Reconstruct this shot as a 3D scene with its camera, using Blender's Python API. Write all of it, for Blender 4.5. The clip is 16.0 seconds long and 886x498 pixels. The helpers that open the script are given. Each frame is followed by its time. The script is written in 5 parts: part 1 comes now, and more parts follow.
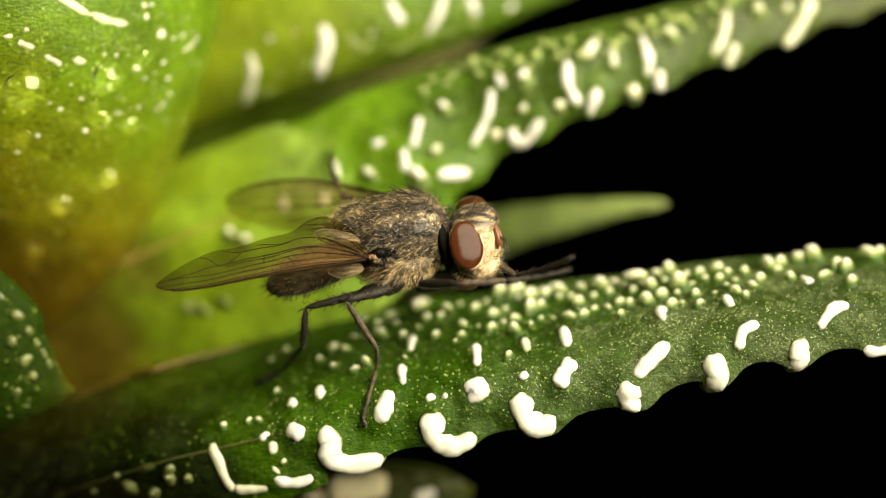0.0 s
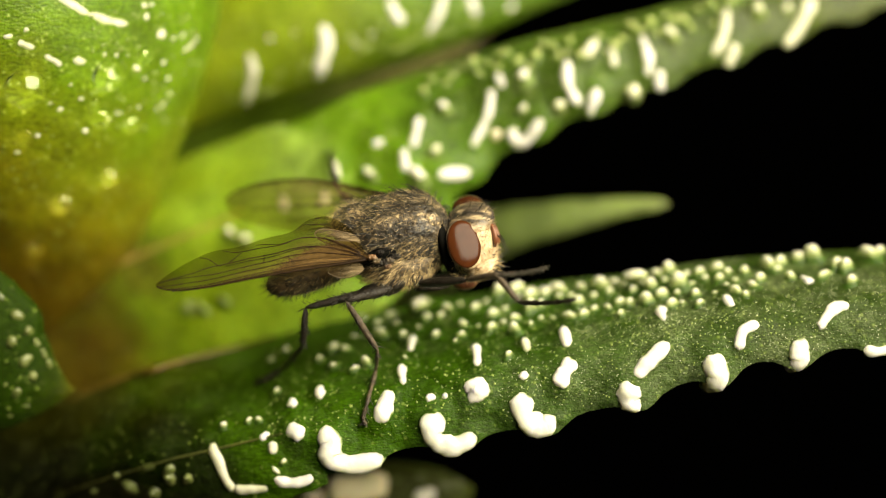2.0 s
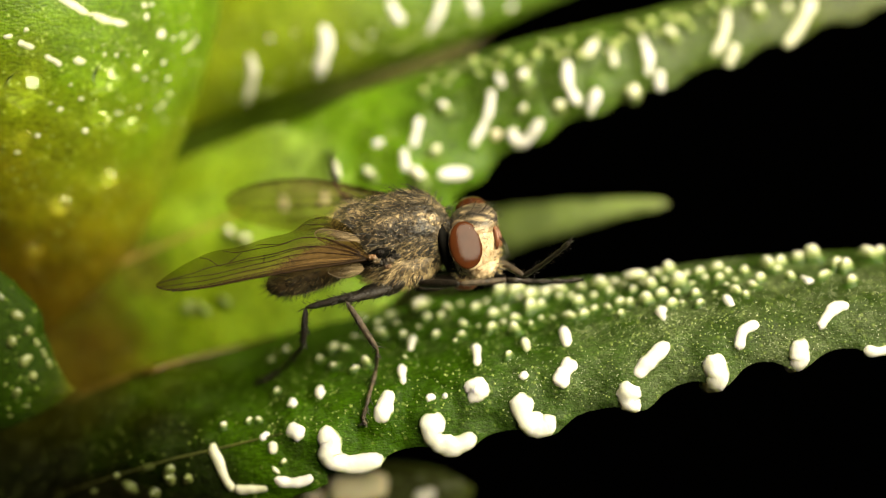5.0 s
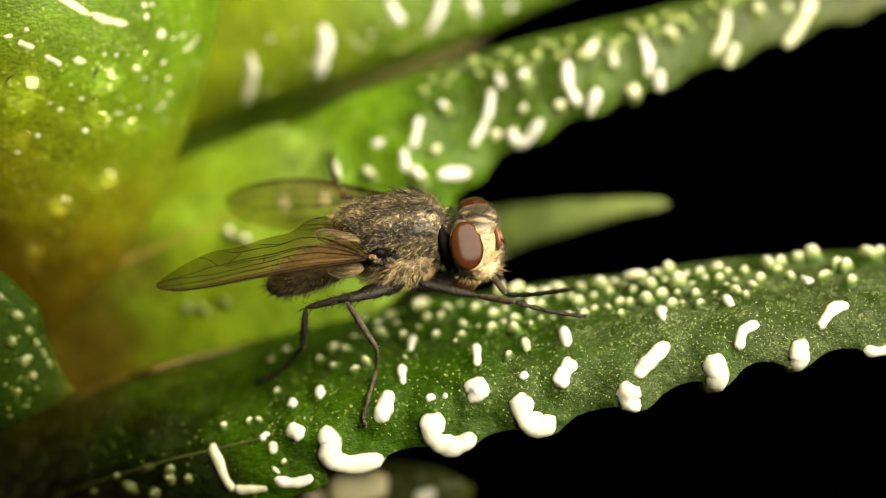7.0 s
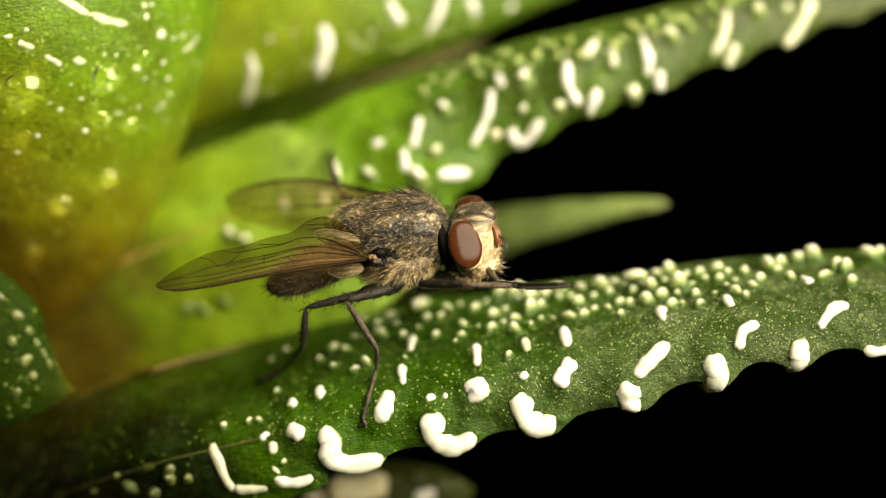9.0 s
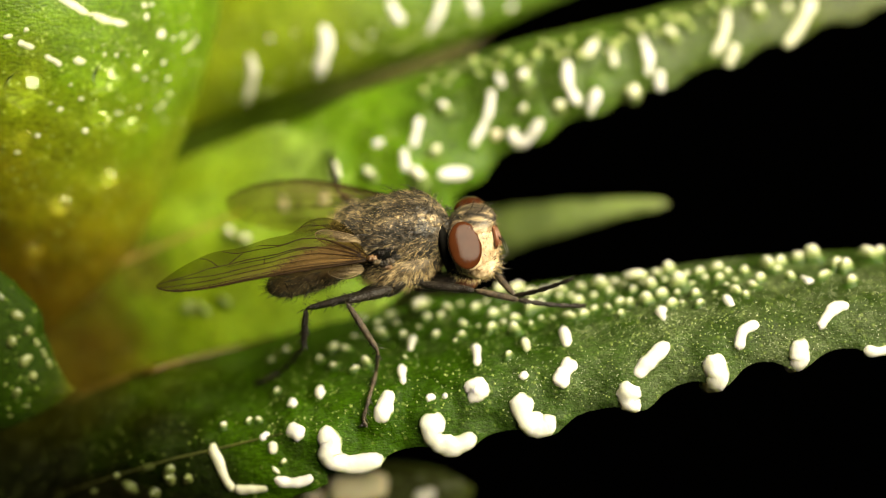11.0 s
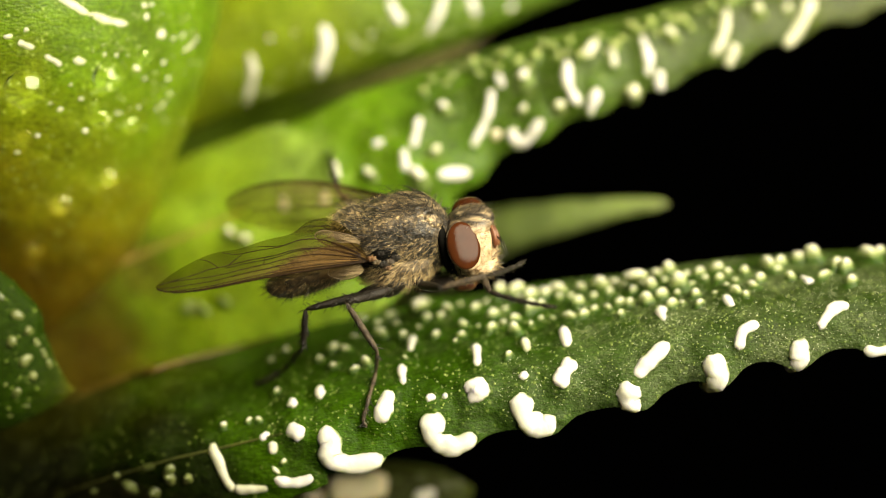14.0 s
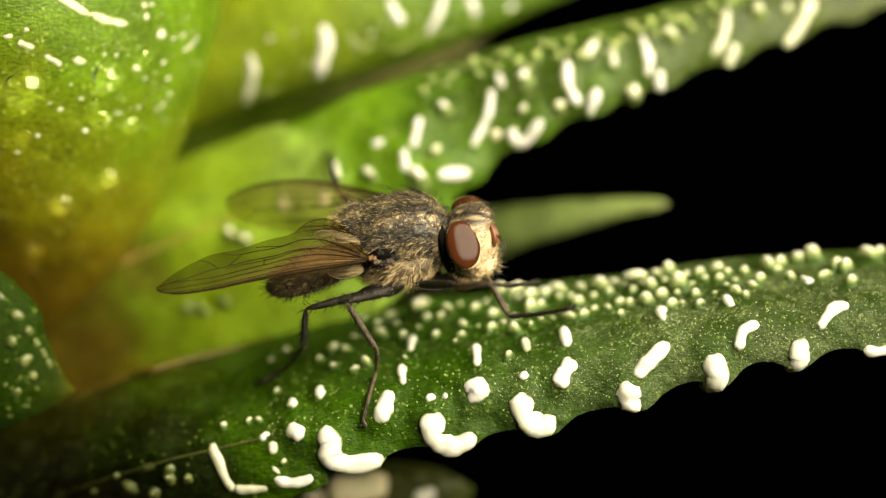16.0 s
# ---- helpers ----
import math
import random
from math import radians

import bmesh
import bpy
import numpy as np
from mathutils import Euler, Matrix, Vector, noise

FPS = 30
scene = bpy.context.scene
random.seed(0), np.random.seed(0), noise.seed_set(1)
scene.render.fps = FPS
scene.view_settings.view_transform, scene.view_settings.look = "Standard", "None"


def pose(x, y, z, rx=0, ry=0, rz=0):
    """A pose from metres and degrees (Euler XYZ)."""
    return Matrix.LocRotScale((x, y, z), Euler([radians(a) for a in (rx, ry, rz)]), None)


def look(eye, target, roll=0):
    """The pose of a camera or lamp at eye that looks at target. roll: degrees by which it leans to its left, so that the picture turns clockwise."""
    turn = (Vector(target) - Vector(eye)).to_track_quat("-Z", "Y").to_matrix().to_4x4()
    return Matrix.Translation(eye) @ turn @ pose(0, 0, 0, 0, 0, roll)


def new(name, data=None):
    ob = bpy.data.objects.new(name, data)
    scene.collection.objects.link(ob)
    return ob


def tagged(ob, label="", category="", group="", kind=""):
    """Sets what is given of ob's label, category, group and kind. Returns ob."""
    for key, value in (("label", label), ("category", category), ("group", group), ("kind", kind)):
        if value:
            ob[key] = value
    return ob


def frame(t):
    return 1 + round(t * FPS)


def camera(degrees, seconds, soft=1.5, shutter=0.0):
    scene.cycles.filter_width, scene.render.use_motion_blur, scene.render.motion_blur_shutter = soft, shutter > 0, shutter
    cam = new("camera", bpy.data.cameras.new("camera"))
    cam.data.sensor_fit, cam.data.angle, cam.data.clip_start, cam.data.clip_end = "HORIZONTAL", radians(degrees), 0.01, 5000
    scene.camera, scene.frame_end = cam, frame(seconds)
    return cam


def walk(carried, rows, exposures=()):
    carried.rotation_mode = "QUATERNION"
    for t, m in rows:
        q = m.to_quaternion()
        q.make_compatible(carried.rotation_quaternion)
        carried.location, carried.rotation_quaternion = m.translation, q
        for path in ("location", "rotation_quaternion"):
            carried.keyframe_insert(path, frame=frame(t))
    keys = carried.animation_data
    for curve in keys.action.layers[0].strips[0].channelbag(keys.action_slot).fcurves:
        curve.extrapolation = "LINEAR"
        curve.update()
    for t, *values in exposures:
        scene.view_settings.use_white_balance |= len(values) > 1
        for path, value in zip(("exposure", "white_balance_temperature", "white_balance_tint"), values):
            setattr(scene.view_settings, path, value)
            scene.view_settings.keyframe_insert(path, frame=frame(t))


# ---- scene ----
from mathutils.bvhtree import BVHTree

MM = 0.001
FAR = 120.0                      # mm from the lens to the plane of sharp focus
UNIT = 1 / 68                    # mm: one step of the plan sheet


def at(u, v, y=0.0):
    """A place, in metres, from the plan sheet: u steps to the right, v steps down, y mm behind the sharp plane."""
    k = UNIT * (1 + y / FAR)
    return Vector(((u - 784) * k + 134 * UNIT, y, (441 - v) * k + 309 * UNIT)) * MM


# ---- camera ----
cam = camera(math.degrees(2 * math.atan(784 * UNIT / FAR)), 16.0, 1.15, 0.25)
EYE = at(784, 441, -FAR + 0.001)
STAND = Matrix.Translation(EYE) @ pose(0, 0, 0, 90, 0, 0)
walk(cam, [(0.0, STAND), (16.0, STAND)], [(0.0, 0.0), (16.0, 0.0)])
cam.data.dof.use_dof = True
cam.data.dof.focus_distance = (FAR - 0.15) * MM
cam.data.dof.aperture_fstop = 26

# ---- light: one soft studio lamp, a dark room ----
world = bpy.data.worlds.new("dark_room")
world.use_nodes = True
world.node_tree.nodes["Background"].inputs[0].default_value = (1.0, 0.95, 0.85, 1)
world.node_tree.nodes["Background"].inputs[1].default_value = 0.03
scene.world = world
key = new("softbox_lamp", bpy.data.lights.new("softbox_lamp", "AREA"))
key.data.shape, key.data.size, key.data.size_y = "RECTANGLE", 0.32, 0.28
key.data.energy, key.data.color = 5.2, (1.0, 0.905, 0.66)
key.matrix_world = look(Vector((0.195, -0.20, 0.155)), Vector((0, 0, 0)))


# ---- materials ----
class Nodes:
    """A node material, written from the output backwards."""

    def __init__(self, name):
        self.mat = bpy.data.materials.new(name)
        self.mat.use_nodes = True
        self.tree = self.mat.node_tree
        self.shader = self.tree.nodes["Principled BSDF"]
        self.out = self.tree.nodes["Material Output"]

    def add(self, kind, values=None):
        node = self.tree.nodes.new("ShaderNode" + kind)
        for k, v in (values or {}).items():
            self.set(node, k, v)
        return node

    def set(self, node, k, v):
        if isinstance(v, bpy.types.NodeSocket):
            self.tree.links.new(v, node.inputs[k])
        elif isinstance(v, (tuple, list)) and node.inputs[k].type == "RGBA" and len(v) == 3:
            node.inputs[k].default_value = (*v, 1)
        else:
            node.inputs[k].default_value = v

    def main(self, **values):
        for k, v in values.items():
            self.set(self.shader, k.replace("_", " "), v)
        return self

    def ramp(self, fac, stops, mode="LINEAR"):
        node = self.add("ValToRGB", {"Fac": fac})
        node.color_ramp.interpolation = mode
        el = node.color_ramp.elements
        while len(el) < len(stops):
            el.new(0.5)
        for e, (p, c) in zip(el, stops):
            e.position = p
            e.color = (*c, 1) if isinstance(c, tuple) else (c, c, c, 1)
        return node.outputs["Color"]

    def noise(self, scale, detail=3, rough=0.55, vector=None):
        node = self.add("TexNoise", {"Scale": scale, "Detail": detail, "Roughness": rough})
        if vector:
            self.set(node, "Vector", vector)
        else:
            self.set(node, "Vector", self.coords())
        return node.outputs["Fac"]

    def coords(self):
        return self.add("TexCoord").outputs["Object"]

    def uv(self):
        return self.add("TexCoord").outputs["UV"]

    def mix(self, fac, a, b, blend="MIX"):
        node = self.add("Mix")
        node.data_type, node.blend_type = "RGBA", blend
        for k, v in ((0, fac), (6, a), (7, b)):
            self.set(node, k, v)
        return node.outputs[2]

    def math(self, op, a, b=0.0):
        node = self.add("Math", {0: a, 1: b})
        node.operation = op
        return node.outputs[0]

    def bump(self, height, strength, distance, normal=None):
        node = self.add("Bump", {"Height": height, "Strength": strength, "Distance": distance})
        if normal:
            self.set(node, "Normal", normal)
        return node.outputs["Normal"]


def leaf_skin(name, stops, rough=0.46, specks=0.5, bloom=0.25, glow=0.5, keel_wax=0.0, spec=0.22, under=None, relief=0.6):
    """Succulent skin; under: tints of the faces by its ridge near the base, shading put in. stops: colour along the
    leaf, from its base (0) to its tip (1).
    """
    n = Nodes(name)
    split = n.add("SeparateXYZ", {0: n.uv()})
    along = split.outputs[0]
    wander = n.math("MULTIPLY_ADD", n.noise(420, 3), 0.22)
    wander.node.inputs[2].default_value = -0.11
    base = n.ramp(n.math("ADD", along, wander), stops)
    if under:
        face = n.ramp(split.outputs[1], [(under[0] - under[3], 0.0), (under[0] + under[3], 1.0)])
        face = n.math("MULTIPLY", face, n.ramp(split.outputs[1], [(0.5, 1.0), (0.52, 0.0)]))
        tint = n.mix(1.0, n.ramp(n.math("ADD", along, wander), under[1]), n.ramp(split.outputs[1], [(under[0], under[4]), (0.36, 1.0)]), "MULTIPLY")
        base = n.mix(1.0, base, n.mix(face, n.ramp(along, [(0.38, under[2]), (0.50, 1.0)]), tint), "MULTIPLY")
    blotch = n.ramp(n.noise(900, 4), [(0.3, 0.72), (0.7, 1.2)])
    base = n.mix(1.0, base, blotch, "MULTIPLY")
    # rows of small cells
    turn = n.add("Mapping", {"Vector": n.coords(), "Rotation": (0.3, radians(32), 0.2), "Scale": (5200, 9000, 21000)})
    rows_of_cells = n.noise(1.0, 2, 0.5, turn.outputs[0])
    base = n.mix(1.0, base, n.ramp(rows_of_cells, [(0.35, 0.66), (0.65, 1.36)]), "MULTIPLY")
    # pale pin-head specks
    cells = n.add("TexVoronoi", {"Vector": n.coords(), "Scale": 4600, "Randomness": 1.0})
    keep = n.ramp(cells.outputs["Color"], [(0.35, 0.0), (0.6, 1.0)])
    dot = n.ramp(cells.outputs["Distance"], [(0.10, 1.0), (0.30, 0.0)])
    dots = n.math("MULTIPLY", n.math("MULTIPLY", dot, keep), specks)
    base = n.mix(dots, base, (0.36, 0.46, 0.10))
    # waxy bloom
    wax = n.ramp(n.noise(600, 5, 0.65), [(0.45, 0.0), (0.75, 1.0)])
    grain = n.ramp(n.noise(22000, 2), [(0.42, 0.0), (0.68, 1.0)])
    wax = n.math("MULTIPLY", n.math("MULTIPLY", wax, grain), n.math("MULTIPLY", n.ramp(along, [(0.48, 0.12), (0.72, 1.0)]), bloom))
    base = n.mix(wax, base, (0.42, 0.48, 0.24))
    if keel_wax:
        low = n.ramp(n.math("ADD", split.outputs[1], n.math("MULTIPLY", wander, 0.5)), [(0.28, 0.0), (0.45, 1.0)])
        tipward = n.ramp(along, [(0.44, 0.0), (0.66, 1.0)])
        mottle = n.ramp(n.noise(3200, 5, 0.7), [(0.35, 0.35), (0.65, 1.0)])
        film = n.math("MULTIPLY", n.math("MULTIPLY", low, tipward), n.math("MULTIPLY", n.math("MULTIPLY", mottle, n.ramp(n.noise(15000, 3, 0.6), [(0.40, 0.25), (0.62, 1.0)])), keel_wax))
        base = n.mix(film, base, (0.16, 0.20, 0.095))
    normal = n.bump(n.noise(2600, 4), relief, 0.00012)
    cell = n.add("TexVoronoi", {"Vector": n.coords(), "Scale": 17000}).outputs["Distance"]
    normal = n.bump(cell, 0.35, 0.00003, normal)
    normal = n.bump(rows_of_cells, 0.7, 0.00003, normal)
    normal = n.bump(dots, 0.5, 0.00004, normal)
    n.main(Base_Color=base, Roughness=rough, Normal=normal, Subsurface_Weight=glow, Subsurface_Scale=0.0007,
           Subsurface_Radius=(0.7, 1.0, 0.18), Specular_IOR_Level=spec)
    return n.mat


def plain(name, dark, light, scale, rough=0.5, bump=0.3, depth=0.00002, **more):
    n = Nodes(name)
    c = n.ramp(n.noise(scale, 4, 0.6), [(0.3, dark), (0.7, light)])
    n.main(Base_Color=c, Roughness=rough, Normal=n.bump(n.noise(scale * 3, 3), bump, depth), **more)
    return n.mat


# under: shade on the face below the margin near the base, put into the colour
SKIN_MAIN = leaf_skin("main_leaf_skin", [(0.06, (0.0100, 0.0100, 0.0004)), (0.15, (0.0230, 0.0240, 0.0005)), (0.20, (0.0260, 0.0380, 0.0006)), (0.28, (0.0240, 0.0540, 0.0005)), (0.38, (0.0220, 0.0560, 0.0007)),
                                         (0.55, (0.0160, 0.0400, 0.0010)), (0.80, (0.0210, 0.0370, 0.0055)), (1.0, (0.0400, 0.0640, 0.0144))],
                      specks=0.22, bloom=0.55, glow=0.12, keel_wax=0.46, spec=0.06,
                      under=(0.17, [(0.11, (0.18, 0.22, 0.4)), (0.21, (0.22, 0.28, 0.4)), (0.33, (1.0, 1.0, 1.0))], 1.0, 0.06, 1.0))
# lime base raised and faces dimmed for how light falls; the browns are pigment
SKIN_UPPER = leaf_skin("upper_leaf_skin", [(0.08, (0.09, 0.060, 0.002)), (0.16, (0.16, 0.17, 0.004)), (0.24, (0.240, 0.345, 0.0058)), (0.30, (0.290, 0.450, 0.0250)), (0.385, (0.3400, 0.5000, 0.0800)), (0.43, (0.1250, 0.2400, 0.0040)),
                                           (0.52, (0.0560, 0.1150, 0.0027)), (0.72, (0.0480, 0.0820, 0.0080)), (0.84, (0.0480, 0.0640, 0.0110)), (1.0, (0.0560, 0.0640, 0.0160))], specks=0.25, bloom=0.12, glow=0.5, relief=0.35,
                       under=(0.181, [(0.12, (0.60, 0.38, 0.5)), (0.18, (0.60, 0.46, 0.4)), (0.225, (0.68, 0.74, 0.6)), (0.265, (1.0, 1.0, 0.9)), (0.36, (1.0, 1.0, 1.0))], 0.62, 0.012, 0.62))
SKIN_TOP = leaf_skin("top_leaf_skin", [(0.1, (0.0900, 0.1200, 0.0024)), (0.25, (0.1500, 0.1750, 0.0034)), (0.42, (0.1400, 0.1950, 0.0036)), (0.62, (0.0600, 0.1150, 0.0026)), (1.0, (0.0500, 0.0750, 0.0110))],
                     specks=0.2, bloom=0.1, glow=0.35)
SKIN_BROAD = leaf_skin("broad_leaf_skin", [(0.16, (0.0850, 0.0490, 0.0014)), (0.24, (0.1250, 0.0800, 0.0021)), (0.32, (0.1450, 0.1150, 0.0024)), (0.42, (0.1300, 0.1520, 0.0025)),
                                           (0.54, (0.0900, 0.1550, 0.0024)), (0.64, (0.0760, 0.1420, 0.0020)), (1.0, (0.0760, 0.1420, 0.0030))], rough=0.42, specks=0.5, bloom=0.08, glow=0.4, relief=0.2)
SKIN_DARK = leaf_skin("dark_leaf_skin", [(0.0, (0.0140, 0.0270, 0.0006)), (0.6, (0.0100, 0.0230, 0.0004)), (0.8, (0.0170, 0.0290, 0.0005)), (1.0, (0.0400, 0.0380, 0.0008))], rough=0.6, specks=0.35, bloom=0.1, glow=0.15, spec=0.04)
# skin of the leaf that is added to fill the shaded gap
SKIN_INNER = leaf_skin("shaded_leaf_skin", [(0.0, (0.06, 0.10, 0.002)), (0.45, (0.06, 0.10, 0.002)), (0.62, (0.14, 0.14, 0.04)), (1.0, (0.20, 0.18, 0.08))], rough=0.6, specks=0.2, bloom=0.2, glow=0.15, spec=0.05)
SKIN_BELOW = leaf_skin("olive_leaf_skin", [(0.0, (0.02, 0.03, 0.002)), (0.5, (0.035, 0.042, 0.006)), (1.0, (0.05, 0.065, 0.010))], specks=0.2, bloom=0.2, glow=0.15, spec=0.1)
SKIN_TAN = leaf_skin("tan_leaf_skin", [(0.0, (0.30, 0.25, 0.07)), (0.6, (0.46, 0.37, 0.15)), (1.0, (0.34, 0.30, 0.10))], specks=0.2, bloom=0.1, glow=0.2)
SKIN_FAR = leaf_skin("pale_leaf_skin", [(0.0, (0.0792, 0.1080, 0.0230)), (0.6, (0.1000, 0.1350, 0.0340)), (0.84, (0.1350, 0.1750, 0.0460)), (1.0, (0.0792, 0.0950, 0.0270))], specks=0.1, bloom=0.1, glow=0.2)


def pearl(name, root, top, tip, low=0.45, mid=0.66, high=0.92):
    """Wart skin: leaf green where it leaves the leaf, whiter towards its top."""
    n = Nodes(name)
    split = n.add("SeparateXYZ", {0: n.uv()})
    height = n.math("MULTIPLY", split.outputs[0], split.outputs[1])
    height = n.math("ADD", height, n.math("MULTIPLY", n.math("SUBTRACT", n.noise(5000, 4), 0.5), 0.25))
    col = n.ramp(height, [(low, root), (mid, top), (high, tip)])
    n.main(Base_Color=col, Roughness=0.5, Normal=n.bump(n.noise(6000, 4), 0.35, 0.00003), Subsurface_Weight=0.6, Subsurface_Scale=0.0005,
           Subsurface_Radius=(0.9, 1.0, 0.6), Specular_IOR_Level=0.2)
    return n.mat


PEARL = pearl("wart_white", (0.12, 0.17, 0.04), (0.60, 0.59, 0.48), (0.72, 0.71, 0.63), 0.52, 0.70, 0.95)
PEARL_SOFT = pearl("wart_pale", (0.12, 0.16, 0.04), (0.44, 0.46, 0.28), (0.62, 0.62, 0.46), 0.40, 0.62, 0.90)
PEARL_GREEN = pearl("wart_green_white", (0.030, 0.066, 0.005), (0.22, 0.26, 0.09), (0.60, 0.59, 0.46), 0.15, 0.50, 0.95)
PEARL_BROAD = pearl("wart_lime_white", (0.14, 0.22, 0.02), (0.38, 0.46, 0.14), (0.66, 0.66, 0.48), 0.50, 0.78, 1.0)
PEARL_RIM = pearl("wart_rim_green", (0.06, 0.10, 0.012), (0.17, 0.23, 0.05), (0.36, 0.40, 0.16), 0.2, 0.5, 0.9)
CREAM = pearl("wart_cream", (0.36, 0.33, 0.12), (0.72, 0.62, 0.36), (0.84, 0.75, 0.50))
WAX = plain("wax_grain", (0.34, 0.38, 0.22), (0.66, 0.68, 0.52), 3000, 0.3)
# darker copy of the green speck skin, for bumps that lie in shade
SPECK_SHADED = plain("speck_green_shaded", (0.035, 0.050, 0.008), (0.14, 0.16, 0.045), 2600, 0.4)
SPECK = plain("speck_green", (0.07, 0.12, 0.015), (0.26, 0.32, 0.08), 2600, 0.4)
WATER = Nodes("water").main(Base_Color=(1, 1, 1), Roughness=0.0, IOR=1.33, Transmission_Weight=1.0, Coat_Weight=0.4, Coat_IOR=1.6, Coat_Roughness=0.02).mat
MARGIN = plain("tan_margin", (0.24, 0.15, 0.03), (0.40, 0.30, 0.08), 700, 0.5)
MARGIN_OLIVE = plain("olive_keel_line", (0.03, 0.034, 0.005), (0.08, 0.085, 0.014), 1500, 0.5)
MARGIN_DARK = plain("orange_brown_margin", (0.070, 0.042, 0.003), (0.12, 0.075, 0.006), 700, 0.5)
BLACK_CLOTH = plain("black_velvet", (0.0001, 0.0001, 0.0001), (0.0002, 0.0002, 0.0002), 3000, 1.0, 0.2, 0.0001, Specular_IOR_Level=0.0)
CUTICLE = plain("dark_cuticle", (0.002, 0.002, 0.001), (0.007, 0.006, 0.005), 3500, 0.9, 0.5, 0.00003, Specular_IOR_Level=0.1)
LEG = plain("leg_cuticle", (0.004, 0.003, 0.002), (0.026, 0.019, 0.012), 6500, 0.4, 1.0, 0.00005, Specular_IOR_Level=0.35)
TIBIA = plain("tibia_cuticle", (0.016, 0.011, 0.007), (0.11, 0.078, 0.045), 7000, 0.5, 0.9, 0.00004)
ABDOMEN = plain("abdomen_dusting", (0.013, 0.008, 0.004), (0.15, 0.098, 0.044), 2600, 0.6, 0.6, 0.00004)
n = Nodes("thorax_dusting")
across = n.add("VectorMath", {0: n.coords(), 1: (0.04, -0.84, -0.54)})
across.operation = "DOT_PRODUCT"
bands = n.math("SINE", n.math("MULTIPLY_ADD", across.outputs["Value"], 9200.0))
bands = n.math("ADD", n.math("MULTIPLY", bands, 0.07), n.noise(7000, 8, 0.75))
dust = n.ramp(bands, [(0.38, (0.009, 0.007, 0.004)), (0.50, (0.038, 0.029, 0.018)), (0.59, (0.13, 0.095, 0.054)), (0.70, (0.48, 0.36, 0.18))])
n.main(Base_Color=dust, Roughness=0.38, Normal=n.bump(n.noise(9000, 4), 1.0, 0.00007))
THORAX = n.mat
n = Nodes("head_dusting")
dust = n.ramp(n.noise(4200, 7, 0.75), [(0.36, (0.09, 0.052, 0.023)), (0.45, (0.36, 0.25, 0.13)), (0.56, (0.50, 0.385, 0.24)), (0.76, (0.72, 0.63, 0.47))])
# greyer towards the crown, with dark streaks that run fore and aft
level = n.add("SeparateXYZ", {0: n.coords()}).outputs[2]
level = n.math("ADD", n.math("MULTIPLY", level, 1000.0), n.math("MULTIPLY", n.noise(2600, 4), 0.35))
streak = n.add("Mapping", {"Vector": n.coords(), "Rotation": (0, radians(12), 0), "Scale": (1500, 5200, 7500)})
crown = n.ramp(n.noise(1.0, 5, 0.65, streak.outputs[0]), [(0.36, (0.010, 0.008, 0.006)), (0.50, (0.075, 0.056, 0.036)), (0.66, (0.36, 0.27, 0.15))])
dust = n.mix(n.ramp(level, [(0.36, 0.0), (0.60, 1.0)]), dust, crown)
n.main(Base_Color=dust, Roughness=0.5, Normal=n.bump(n.noise(7000, 4), 0.8, 0.00004))
FACE = n.mat
CROWN = plain("crown_grey", (0.010, 0.008, 0.006), (0.20, 0.145, 0.080), 5200, 0.5, 0.6, 0.00003)
n = Nodes("compound_eye")
lens = n.add("TexVoronoi", {"Vector": n.coords(), "Scale": 42000}).outputs["Distance"]
tone = n.ramp(n.noise(1500, 3), [(0.3, (0.036, 0.010, 0.003)), (0.7, (0.058, 0.017, 0.005))])
n.main(Base_Color=tone, Roughness=0.10, Normal=n.bump(lens, 0.25, 0.000005), Specular_IOR_Level=0.12)
EYE_RED = n.mat
ORANGE = plain("orange_cuticle", (0.07, 0.020, 0.007), (0.19, 0.065, 0.024), 4000, 0.4)
AMBER = plain("amber_cuticle", (0.04, 0.018, 0.006), (0.24, 0.12, 0.042), 5000, 0.3, 0.6, 0.00003, Specular_IOR_Level=0.7)
TAN = plain("tan_membrane", (0.035, 0.022, 0.009), (0.13, 0.090, 0.042), 3500, 0.5, 0.5, 0.00004)
GOLD_HAIR = plain("golden_hair", (0.34, 0.22, 0.080), (0.84, 0.67, 0.37), 6000, 0.2, Specular_IOR_Level=0.9)
BLACK_HAIR = plain("black_bristle", (0.006, 0.005, 0.005), (0.02, 0.016, 0.014), 3000, 0.3)
VEIN = plain("wing_vein", (0.006, 0.003, 0.001), (0.030, 0.015, 0.005), 3000, 0.5, Specular_IOR_Level=0.1)


